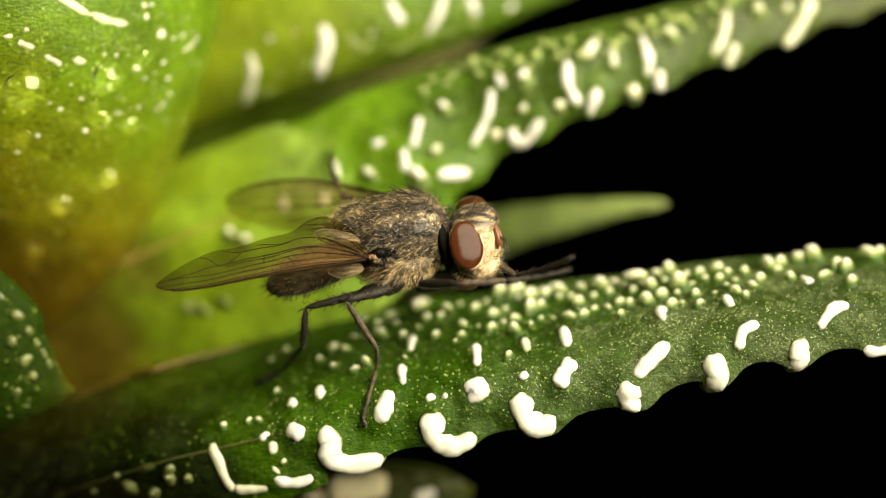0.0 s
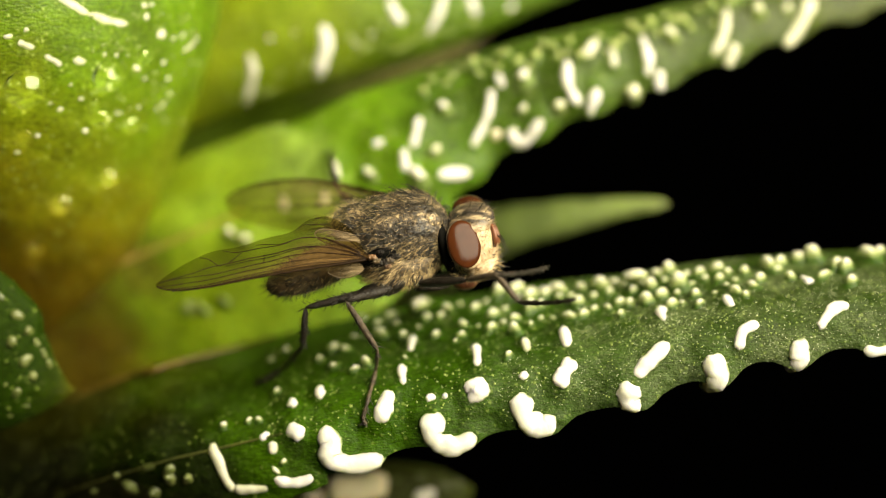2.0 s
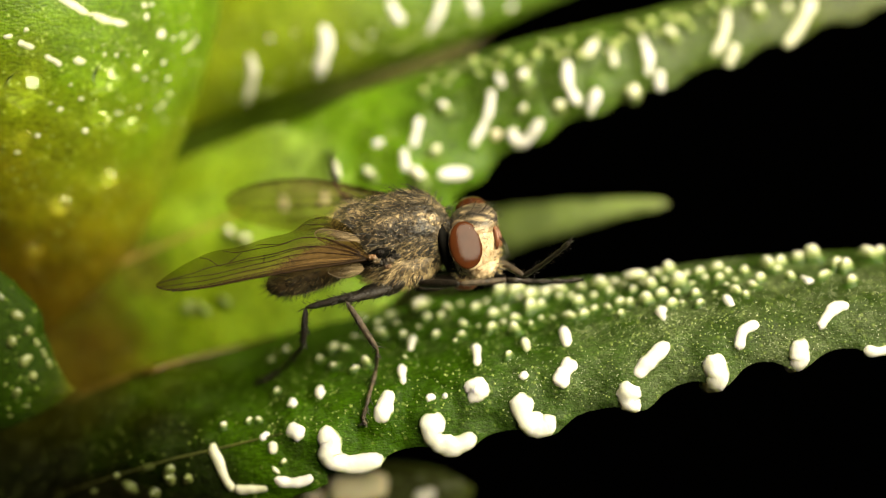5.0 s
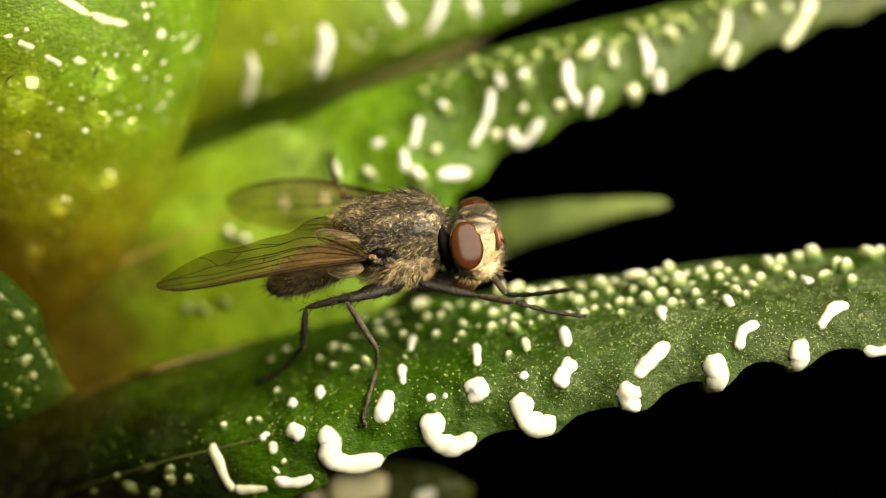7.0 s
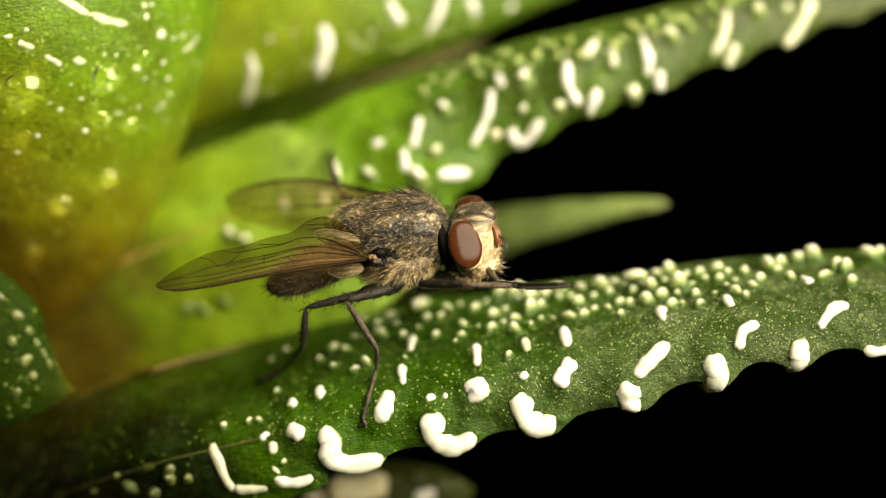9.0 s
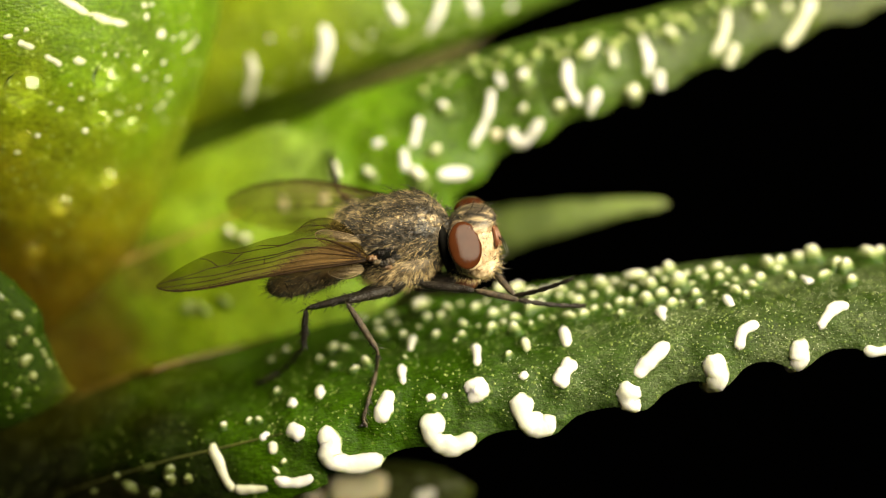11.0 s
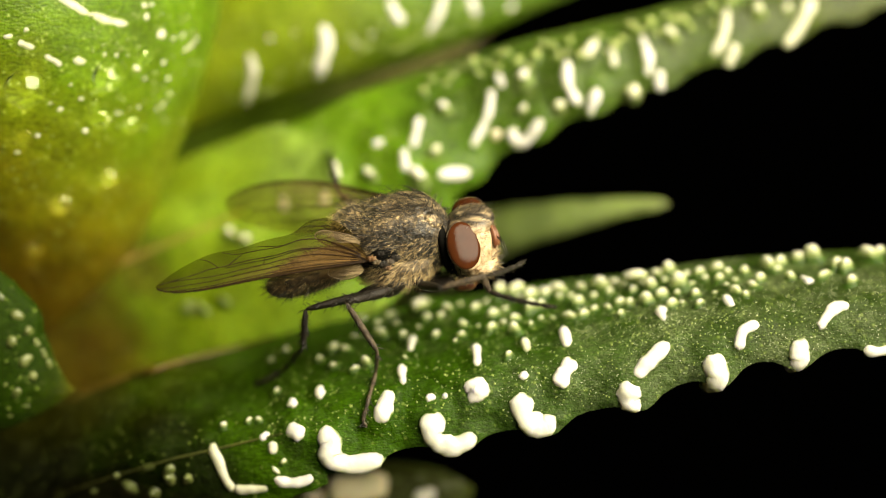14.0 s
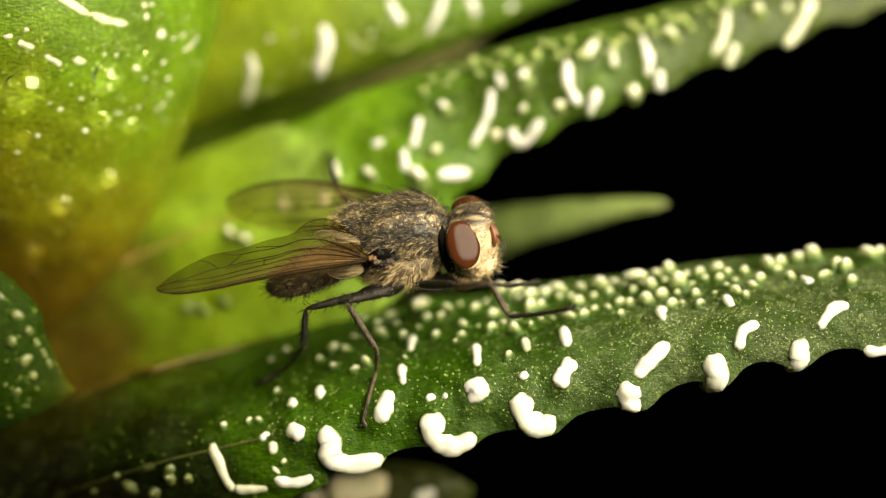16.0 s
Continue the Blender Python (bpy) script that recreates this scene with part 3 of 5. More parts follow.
UPPER_SMALL = [(9, 1085, 84, 1086, 118), (12, 1052, 74, 1034, 102), (12, 1286, 22, 1282, 60, 1264, 98), (12, 1301, 82, 1289, 118), (10, 1185, 55),
              (14, 1437, -4, 1420, 40, 1393, 82), (9, 1395, 10), (9, 1340, 16), (10, 590, 288, 596, 318), (8, 651, 303), (9, 771, 263), (14, 1120, 163),
              (9, 990, 186),  (9, 925, 190)]
BROAD_WARTS = [(12, 104, -4, 158, 24, 210, 41, 248, 38), (11, 262, 32), (13, 278, 60, 292, 64), (6, 307, 68), (7, 326, 54, 321, 72), (7, 323, 92, 340, 80, 352, 64),
              (9, 33, 74, 66, 90), (9, 80, 98, 110, 116), (10, 128, 105, 150, 110), (7, 45, 52), (8, 14, 65), (5, 185, 97), (6, 207, 97), (5, 226, 98), (9, 242, 122),
              (8, 257, 140), (6, 297, 138), (7, 289, 110), (8, 107, 193), (6, 142, 175)]
BROAD_SMALL = [(6, 150, 232), (6, 230, 192), (6, 246, 189), (7, 288, 186), (6, 278, 193), (7, 208, 201), (6, 190, 207), (5, 66, 240), (6, 90, 182), (5, 125, 150),
              (6, 300, 165), (6, 30, 270), (8, 8, -10, 60, -6), (7, 255, 10), (6, 268, 8)]

RANDOM_WARTS = []
listed = [(r[1], r[2]) for group in (KEEL_WARTS, FLANK_WARTS, SIDE_WARTS, RIM_WARTS, BACK_WARTS, SMALL_WARTS) for r in group]
for _ in range(900):
    u = random.uniform(590, 1360)
    v = np.interp(u, (560, 800, 1000, 1300, 1568), (592, 522, 492, 462, 442)) + 12 + 85 * random.random() ** 1.7 * (1.2 - u / 2200)
    if len(RANDOM_WARTS) < 34 and (u > 700 or random.random() < 0.3) and all((u - a) ** 2 + (v - b) ** 2 > 17 ** 2 for a, b in listed):
        listed.append((u, v))
        RANDOM_WARTS.append((random.uniform(5, 8.5) if v < 545 else random.uniform(3.5, 5.5), u, v))

for k in range(6):
    u = 930 + 34 * k + random.uniform(-8, 8)
    RANDOM_WARTS.append((random.uniform(7, 11), u, float(np.interp(u, (660, 800, 1000, 1150, 1300, 1568), (566, 534, 501, 484, 461, 441))) + random.uniform(1, 8)))
MAIN_CUT = ([(1.0, 2.3), (0.88, 1.95), (0.62, 1.35), (0.35, 0.78), (0.05, 0.26), (-0.3, 0.02), (-0.7, 0.0), (-1.0, 0.06)],
            [(-1.0, 0.06), (-0.85, 0.7), (-0.3, 1.6), (0.4, 2.3), (0.85, 2.7), (1.0, 2.3)])
UPPER_CUT = ([(1.0, 1.0), (0.8, 0.5), (0.4, 0.16), (-0.1, 0.0), (-0.6, 0.0), (-1.0, 0.10)],
             [(-1.0, 0.10), (-0.8, 0.6), (-0.2, 1.1), (0.5, 1.4), (0.9, 1.3), (1.0, 1.0)])
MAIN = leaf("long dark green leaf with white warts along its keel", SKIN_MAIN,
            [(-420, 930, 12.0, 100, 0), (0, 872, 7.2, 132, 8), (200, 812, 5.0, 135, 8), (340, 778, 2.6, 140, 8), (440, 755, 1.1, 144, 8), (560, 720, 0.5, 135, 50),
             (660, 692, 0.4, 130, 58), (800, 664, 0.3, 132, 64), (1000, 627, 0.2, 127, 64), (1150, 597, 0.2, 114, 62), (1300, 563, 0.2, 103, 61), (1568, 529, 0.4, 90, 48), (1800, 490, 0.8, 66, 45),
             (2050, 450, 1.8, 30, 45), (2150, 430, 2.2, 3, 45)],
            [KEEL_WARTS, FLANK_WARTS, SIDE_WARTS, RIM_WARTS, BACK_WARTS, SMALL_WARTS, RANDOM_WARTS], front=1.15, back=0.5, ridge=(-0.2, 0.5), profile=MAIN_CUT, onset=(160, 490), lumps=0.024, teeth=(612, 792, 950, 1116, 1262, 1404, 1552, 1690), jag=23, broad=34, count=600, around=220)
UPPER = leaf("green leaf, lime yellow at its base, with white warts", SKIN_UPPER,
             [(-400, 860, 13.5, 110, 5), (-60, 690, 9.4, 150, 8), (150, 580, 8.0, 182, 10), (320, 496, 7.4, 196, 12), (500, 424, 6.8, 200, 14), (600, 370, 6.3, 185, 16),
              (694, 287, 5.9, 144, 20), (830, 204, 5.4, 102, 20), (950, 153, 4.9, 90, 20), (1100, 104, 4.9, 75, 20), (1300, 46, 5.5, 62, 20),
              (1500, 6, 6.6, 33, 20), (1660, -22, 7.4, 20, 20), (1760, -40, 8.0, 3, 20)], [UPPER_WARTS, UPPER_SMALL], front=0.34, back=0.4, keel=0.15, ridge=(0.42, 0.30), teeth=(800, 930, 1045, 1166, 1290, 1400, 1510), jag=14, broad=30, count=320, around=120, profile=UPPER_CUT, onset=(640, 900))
TOP = leaf("lime green leaf with long white warts", SKIN_TOP,
           [(-400, 700, 13.0, 60, 0), (0, 300, 9.4, 90, 0), (200, 180, 8.8, 105, 0), (400, 88, 8.0, 110, 0), (600, 36, 7.6, 104, 0),
            (800, 2, 7.8, 78, 0), (950, -38, 8.6, 52, 0), (1150, -95, 10.6, 30, 0), (1300, -130, 13.4, 3, 0)], front=0.6, back=0.4)
leaf("pale grey green leaf tip behind the others", SKIN_FAR,
     [(-200, 760, 16.0, 100, 10), (300, 570, 14.5, 110, 10), (600, 492, 12.5, 98, 10), (760, 450, 9.6, 80, 10), (880, 411, 8.0, 44, 10), (1000, 385, 7.4, 30, 10), (1100, 368, 7.1, 17, 10),
                (1160, 362, 7.0, 11, 10), (1184, 361, 7.0, 2, 10)], lumps=0.06)
BROAD = leaf("broad yellow green leaf, brownish at its base, wet with drops", SKIN_BROAD,
             [(-330, 850, 12.5, 60, -20), (-80, 610, 8.4, 120, -32), (5, 480, 6.8, 150, -35), (70, 350, 5.2, 182, -38), (115, 220, 4.1, 196, -38),
              (145, 80, 3.4, 214, -38), (165, -60, 3.3, 222, -36), (190, -300, 3.0, 180, -30), (220, -600, 4.2, 80, -20), (230, -760, 5.2, 4, -10)],
             front=0.42, back=0.3, count=220, around=90)
# added to fill the shadowed gap; its tip stands for the top leaf's underside
leaf("leaf added to fill the shaded gap, its grey brown tip standing for an underside", SKIN_INNER,
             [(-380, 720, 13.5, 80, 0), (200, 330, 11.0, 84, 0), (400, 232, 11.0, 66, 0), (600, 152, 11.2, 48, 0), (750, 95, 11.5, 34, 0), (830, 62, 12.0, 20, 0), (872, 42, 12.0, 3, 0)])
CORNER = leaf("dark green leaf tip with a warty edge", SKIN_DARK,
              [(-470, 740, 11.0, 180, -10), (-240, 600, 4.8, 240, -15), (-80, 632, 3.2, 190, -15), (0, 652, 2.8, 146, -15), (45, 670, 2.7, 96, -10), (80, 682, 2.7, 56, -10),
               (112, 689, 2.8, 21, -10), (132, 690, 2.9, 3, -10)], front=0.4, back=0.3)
BELOW = leaf("dark olive leaf tip below, with cream warts", SKIN_BELOW,
             [(-250, 1150, 13.0, 110, 0), (400, 965, 7.5, 115, 0), (600, 905, 6.6, 88, 0), (720, 878, 6.4, 62, 0), (800, 872, 6.4, 34, 0), (838, 868, 6.5, 4, 0)])

# the short stem, which carries the leaves
core = at(-430, 880, 13.5)
bm = bmesh.new()
tube(bm, [Vector((core.x, core.y, -0.04)), Vector((core.x, core.y, -0.03)), core, core + Vector((0, 0, 0.002)), core + Vector((0, 0, 0.0035))],
     [0.0042, 0.0036, 0.0040, 0.0032, 0.0008], 24)
part("stem", bm, SKIN_TAN, plant, "short brownish stem")

# ---- warts of the main leaf ----
warts(MAIN, KEEL_WARTS, proud=0.6, size=1.18)
warts(MAIN, FLANK_WARTS, size=1.0)
warts(MAIN, SIDE_WARTS, size=0.95)
# two warts in shadow: the duller wart skin stands for that shade
warts(MAIN, [(12, 374, 790, 386, 815, 398, 846, 412, 866), (11, 420, 868, 470, 866)], PEARL_SOFT, size=0.95)
warts(MAIN, RIM_WARTS, PEARL_GREEN)
warts(MAIN, BACK_WARTS, PEARL_GREEN)
warts(MAIN, SMALL_WARTS, PEARL_GREEN)
warts(MAIN, RANDOM_WARTS, PEARL_GREEN)
specks(MAIN, "wax_grit", 880, 610, 1568, 740, 800, 0.5, 1.05, WAX, -0.2)
specks(MAIN, "wax_grit", 1020, 530, 1568, 600, 600, 0.5, 1.15, WAX, -0.12)
# bumps on the shaded base, their dimness put into the skin
warts(MAIN, [(5, 256, 829, 273, 823), (7, 298, 829), (7, 298, 846), (6, 331, 846), (9, 225, 862), (8, 270, 872), (5, 165, 870), (4, 205, 842)], SPECK_SHADED)
specks(MAIN, "leaf_speckle", 480, 600, 1568, 800, 800, 0.8, 1.9, SPECK, -0.12)
specks(MAIN, "leaf_speckle", 470, 620, 1000, 770, 230, 1.6, 3.0, SPECK, -0.18)
specks(MAIN, "leaf_speckle", 880, 530, 1420, 640, 170, 1.6, 2.8, SPECK, -0.10)

# ---- warts of the other leaves ----
warts(UPPER, UPPER_WARTS, size=0.82)
warts(UPPER, UPPER_SMALL, PEARL_SOFT, size=0.85)
warts(UPPER, [(8, 405, 408), (8, 434, 422), (7, 500, 350, 503, 372), (8, 574, 338, 574, 364)], PEARL_SOFT)
warts(UPPER, [(10, 328, 538, 336, 556), (8, 352, 540), (8, 395, 530), (7, 360, 548), (6, 195, 411)], SPECK)
warts(UPPER, [(12, 876, 232, 878, 246)], CREAM, size=0.95)
for k in range(46):
    u = 750 + 12.5 * k + random.uniform(-5, 5)
    warts(UPPER, [(random.uniform(5, 9), u, 122 - (u - 760) * 0.24 + 46 * random.random() ** 1.8)], PEARL_RIM)
specks(UPPER, "leaf_speckle", 560, 250, 1300, 330, 110, 2, 4, SPECK, -0.36)
warts(TOP, [(14, 572, 46, 579, 75, 571, 105, 561, 144), (15, 689, 2, 708, 38), (11, 786, -14, 775, 28, 758, 58), (12, 834, -4, 843, 28),
            (9, 905, 10)], size=0.85)
warts(TOP, [(12, 443, 100, 447, 130, 436, 180), (7, 477, 68), (6, 520, 55), (8, 630, 76), (6, 660, 60)], PEARL_GREEN, size=0.85)
warts(BROAD, BROAD_WARTS, PEARL_BROAD, proud=0.4, size=0.9)
warts(BROAD, BROAD_SMALL, PEARL_BROAD, proud=0.4, size=0.85)
specks(BROAD, "leaf_speckle", 160, 20, 360, 230, 110, 2.0, 5.0, SPECK)
# edge bumps of the corner leaf, darkened in colour for the shade there
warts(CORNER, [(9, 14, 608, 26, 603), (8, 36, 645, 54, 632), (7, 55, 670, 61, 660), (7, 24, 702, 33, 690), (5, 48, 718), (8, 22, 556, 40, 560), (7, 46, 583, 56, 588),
               (5, 62, 602, 68, 612), (5, 74, 620, 80, 632), (5, 84, 638, 90, 650), (6, -6, 520, 6, 530), (5, 10, 680), (5, 18, 735)], SPECK_SHADED)
# the thickened, tan margins of two leaves
def margin(on, pts, radii, skin, label):
    host, tree, _ = on
    line = spline(pts, 60)
    size = spline([(r,) for r in radii], 60)
    bm = bmesh.new()
    places = [land(tree, float(u), float(v)) for u, v in line]
    size = [(float(r[0]),) for r in size]
    path = [p + n * (0.2 * r[0] * UNIT * MM) for (p, n), r in zip(places, size)]
    for _ in range(12):
        path = [path[0]] + [(a + 2 * b + c) / 4 for a, b, c in zip(path, path[1:], path[2:])] + [path[-1]]
    tube(bm, path, [r[0] * (1 + 0.25 * noise.noise(Vector((k * 0.45, 3, 0)))) * UNIT * MM for k, r in enumerate(size)], 10)
    part("leaf_margin", bm, skin, host, label)


margin(UPPER, [(-20, 540), (11, 529), (115, 506), (172, 483), (276, 440), (340, 413), (402, 386), (430, 374)], (4, 5, 6, 5, 3, 2.5, 2, 1), MARGIN, "thin tan margin of the leaf")
margin(MAIN, [(120, 712), (155, 693), (210, 674), (270, 652), (368, 629), (440, 610), (490, 596)], (2, 4, 5, 5, 4, 3, 1), MARGIN_DARK, "thin orange brown margin of the leaf")
margin(MAIN, [(90, 880), (180, 850), (276, 820), (370, 798), (460, 777), (500, 768)], (1, 2, 2.5, 2.5, 2, 1), MARGIN_OLIVE, "fine olive keel line of the leaf")
warts(BELOW, [(15, 740, 884, 764, 874)])
warts(BELOW, [(24, 585, 868, 640, 866, 672, 846), (16, 555, 880)], CREAM)
warts(BELOW, [(9, 700, 850), (8, 790, 862), (7, 812, 858), (8, 745, 846)], SPECK_SHADED)

for k in range(60):
    u = 400 + 7.5 * k + random.uniform(-5, 5)
    warts(TOP, [(random.uniform(5, 9), u, 190 - (u - 400) * 0.32 - 60 * random.random() ** 1.3)], SPECK)

# ---- drops of water on the broad leaf ----
for u, v, r, tall in ((187, 134, 32, 0.80), (44, 156, 42, 0.70), (178, 206, 22, 0.55), (231, 218, 20, 0.6), (193, 312, 20, 0.7), (109, 358, 24, 0.7),
                      (256, 100, 20, 0.4), (40, 244, 18, 0.25), (165, 185, 15, 0.3), (60, 445, 22, 0.3)):
    p, nrm = land(BROAD[1], u, v)
    side = nrm.cross(Vector((0, 0, 1))).normalized()
    rise = side.cross(nrm).normalized()
    if rise.z < 0:
        rise = -rise
    R = 0.94 * r * UNIT * MM
    tall *= 1.35
    bm = bmesh.new()
    bmesh.ops.create_uvsphere(bm, u_segments=36, v_segments=24, radius=1)
    for w in bm.verts:
        q = w.co.copy()
        sag = 1 + 0.18 * q.y * (-1 if q.z > 0 else 0)
        wob = 1 + 0.05 * noise.noise(q * 1.3 + Vector((u, v, 0)))
        w.co = p + side * (R * q.x * wob) + rise * (R * 0.92 * q.y * wob) + nrm * (R * q.z * (tall * sag if q.z > 0 else 0.12) + 0.00001)
    tagged(part("water_drop", bm, WATER), "clear bead of water on a broad green leaf", "water drop", "drops on the leaf").visible_shadow = False

# ---- the fly ----
fly = thing("fly", "grey brown bristly fly rubbing its forelegs on a leaf", "fly")
FORE = Vector((0.975, -0.06, 0.215)).normalized()
BACK = (Vector((-0.17, -0.52, 0.83)) - FORE * FORE.dot(Vector((-0.17, -0.52, 0.83)))).normalized()
SIDE = BACK.cross(FORE).normalized()
if SIDE.y > 0:
    SIDE = -SIDE
BODY = (FORE, SIDE, BACK)
U = UNIT * MM
rng = random.Random(7)

C_THORAX = at(706, 420, 0.8)
TH = (94 * U, 78 * U, 76 * U)
thorax = part("thorax", blob(C_THORAX, BODY, TH, 0.05, 2200, 40, 52, 0.82), THORAX, fly, "dark grey striped thorax dusted with gold")
C_SCUT, SC = at(628, 394, 0.75), (44 * U, 46 * U, 30 * U)
part("scutellum", blob(C_SCUT, BODY, SC, 0.08, 2200), THORAX, fly)
part("shoulder", blob(at(758, 396, 0.1), BODY, (26 * U, 24 * U, 28 * U), 0.08, 2200), THORAX, thorax)
C_BREAST, BR = at(712, 464, 0.45), (64 * U, 44 * U, 38 * U)
part("breast", blob(C_BREAST, BODY, BR, 0.12, 2600), CROWN, thorax, "grey gold dusted breast plates")
C_ABD = at(560, 477, 1.0)
BELLY = (Vector((0.93, 0.0, 0.37)).normalized(), Vector((0, -1, 0)), Vector((-0.37, 0, 0.93)).normalized())
AB = (95 * U, 60 * U, 35 * U)
abdomen = part("abdomen", blob(C_ABD, BELLY, AB, 0.04, 1800), ABDOMEN, fly, "dark brown grey abdomen")
for k in range(3):
    s = -0.62 + 0.42 * k
    ring = blob(C_ABD + BELLY[0] * (AB[0] * s), BELLY, (4 * U, 1.004 * AB[1] * (1 - s * s) ** 0.5, 1.004 * AB[2] * (1 - s * s) ** 0.5), 0.02, 1800, 10, 32)
    part("segment_rim", ring, CUTICLE, abdomen)

NECK = at(786, 422, 0.8)
part("neck", blob(NECK, BODY, (13 * U, 66 * U, 60 * U), 0.03, 1500, 24, 32, 0.85), CUTICLE, fly, "black neck")
C_HEAD, HD = at(838, 425, 0.8), (46 * U, 68 * U, 62 * U)
head = part("head", blob(C_HEAD, BODY, HD, 0.05, 1900, 32, 40, 0.88), FACE, fly, "golden dusted head", origin=NECK)
C_CROWN, CR = at(836, 391, 0.45), (43 * U, 48 * U, 25 * U)
part("crown", blob(C_CROWN, BODY, CR, 0.06, 2600), FACE, head, "grey striped crown")
part("mouth_rim", blob(at(852, 466, 0.5), BODY, (32 * U, 36 * U, 22 * U), 0.1, 2400), FACE, head)
part("proboscis", blob(at(826, 498, 0.9), BODY, (24 * U, 20 * U, 14 * U), 0.08), ORANGE, head, "tucked brown mouthparts")
EYE_OUT = Vector((0.26, -0.95, 0.19)).normalized()
EYE_TALL = (Vector((-0.14, 0, 0.99)) - EYE_OUT * EYE_OUT.dot(Vector((-0.14, 0, 0.99)))).normalized()
EYE_AXES = (EYE_TALL.cross(EYE_OUT), EYE_OUT, EYE_TALL)
part("eye", blob(at(824, 433, -0.27), EYE_AXES, (30 * U, 7.5 * U, 43 * U), 0.0, 1000, 48, 64), EYE_RED, head, "large smooth red brown compound eye")
part("eye_rim", blob(at(825, 433, -0.04), EYE_AXES, (33 * U, 12 * U, 46 * U), 0.03, 1500, 30, 40), FACE, head, "pale golden rim of the eye")
part("eye", blob(at(830, 366, 0.95), BODY, (28 * U, 24 * U, 17 * U), 0.0, 1000, 24, 32), EYE_RED, head, "red brown compound eye on the far side")
for depth, dx in ((0.25, 0), (0.75, 4)):
    bm = bmesh.new()
    tube(bm, [at(868 + dx, 394, depth), at(874 + dx, 402, depth - 0.1), at(878 + dx, 414, depth - 0.15), at(880 + dx, 430, depth - 0.15), at(879 + dx, 438, depth - 0.1)],
         [2.4 * U, 3.6 * U, 4.8 * U, 4.4 * U, 1.8 * U], 12)
    part("antenna", bm, ORANGE, head, "orange brown feeler")
    bm = bmesh.new()
    tube(bm, [at(879 + dx, 412, depth), at(890 + dx, 426, depth - 0.2), at(899 + dx, 452, depth - 0.4)], [1.5 * U, 1.1 * U, 0.5 * U], 6)
    part("arista", bm, BLACK_HAIR, head)


def fur(name, host, skin, centre, axes, radii, count, lo, hi, thick, lean, keep, jitter=0.35, box=1.0):
    """Many hairs on an egg-shaped body; keep chooses by the direction from its centre."""
    bm = bmesh.new()
    done = 0
    while done < count:
        q = Vector((rng.gauss(0, 1), rng.gauss(0, 1), rng.gauss(0, 1))).normalized()
        if not keep(q):
            continue
        root = centre + sum((axes[i] * (radii[i] * egg(q, box)[i] * 0.985) for i in range(3)), Vector())
        nrm = sum((axes[i] * (q[i] / radii[i]) for i in range(3)), Vector()).normalized()
        way = (nrm + lean + Vector((rng.gauss(0, jitter), rng.gauss(0, jitter), rng.gauss(0, jitter)))).normalized()
        size = rng.uniform(lo, hi) * U
        spike(bm, root, root + way * size, thick * rng.uniform(0.7, 1.2) * U, nrm * size * 0.12)
        done += 1
    return tagged(part(name, bm, skin, host), kind="stuff")


fur("golden_fur", thorax, GOLD_HAIR, C_THORAX, BODY, TH, 3200, 8, 18, 0.15, -FORE * 2.6, lambda q: q.z < 0.3 or rng.random() < 0.4, 0.9, 0.82)
fur("flank_fur", thorax, GOLD_HAIR, C_THORAX, BODY, TH, 1800, 10, 22, 0.18, -FORE * 2.8 - BACK * 0.7, lambda q: q.y > 0.2 and q.z < 0.4, 0.5, 0.82)
fur("back_fur", thorax, GOLD_HAIR, C_THORAX, BODY, TH, 600, 8, 16, 0.14, -FORE * 2.4, lambda q: q.z > 0.35 and q.x < 0.35, 0.7, 0.82)
fur("shoulder_fur", thorax, GOLD_HAIR, C_THORAX, BODY, TH, 700, 8, 18, 0.16, -FORE * 2.0, lambda q: q.x > 0.55, 0.8, 0.82)
fur("black_fur", thorax, BLACK_HAIR, C_THORAX, BODY, TH, 2600, 8, 19, 0.36, -FORE * 2.6, lambda q: q.z > -0.3, 0.5, 0.82)
fur("bristle_fur", thorax, BLACK_HAIR, C_THORAX, BODY, TH, 70, 30, 58, 0.95, -FORE * 1.8, lambda q: q.z > 0.25, 0.25, 0.82)
fur("front_bristle_fur", thorax, BLACK_HAIR, C_THORAX, BODY, TH, 40, 12, 26, 0.8, BACK * 0.6, lambda q: q.x > 0.5 and q.z > 0.1, 0.3, 0.82)
fur("golden_fur", thorax, GOLD_HAIR, C_SCUT, BODY, SC, 900, 8, 20, 0.18, -FORE * 1.2, lambda q: True, 0.5)
fur("bristle_fur", thorax, BLACK_HAIR, C_SCUT, BODY, SC, 40, 26, 60, 0.95, -FORE * 2.0, lambda q: q.z > -0.2, 0.3)
fur("side_fur", thorax, GOLD_HAIR, C_BREAST, BODY, BR, 1400, 11, 28, 0.24, -FORE * 1.1 - BACK * 0.5, lambda q: q.y > -0.2, 0.45)
fur("side_bristle_fur", thorax, BLACK_HAIR, C_BREAST, BODY, BR, 60, 14, 34, 0.8, -FORE * 0.9 - BACK * 0.4, lambda q: q.y > -0.2, 0.4)
fur("tail_fur", abdomen, BLACK_HAIR, C_ABD, BELLY, AB, 600, 10, 24, 0.6, -FORE * 0.9, lambda q: True)
fur("pale_fur", abdomen, GOLD_HAIR, C_ABD, BELLY, AB, 1500, 5, 11, 0.13, -FORE * 1.8, lambda q: True)
fur("face_fur", head, GOLD_HAIR, C_HEAD, BODY, HD, 600, 4, 11, 0.24, -BACK * 0.6, lambda q: q.z < 0.2, 0.4, 0.88)
fur("face_fur", head, BLACK_HAIR, C_HEAD, BODY, HD, 130, 5, 12, 0.45, -BACK * 0.4, lambda q: q.x > 0.2 or q.z < -0.5, 0.4, 0.88)
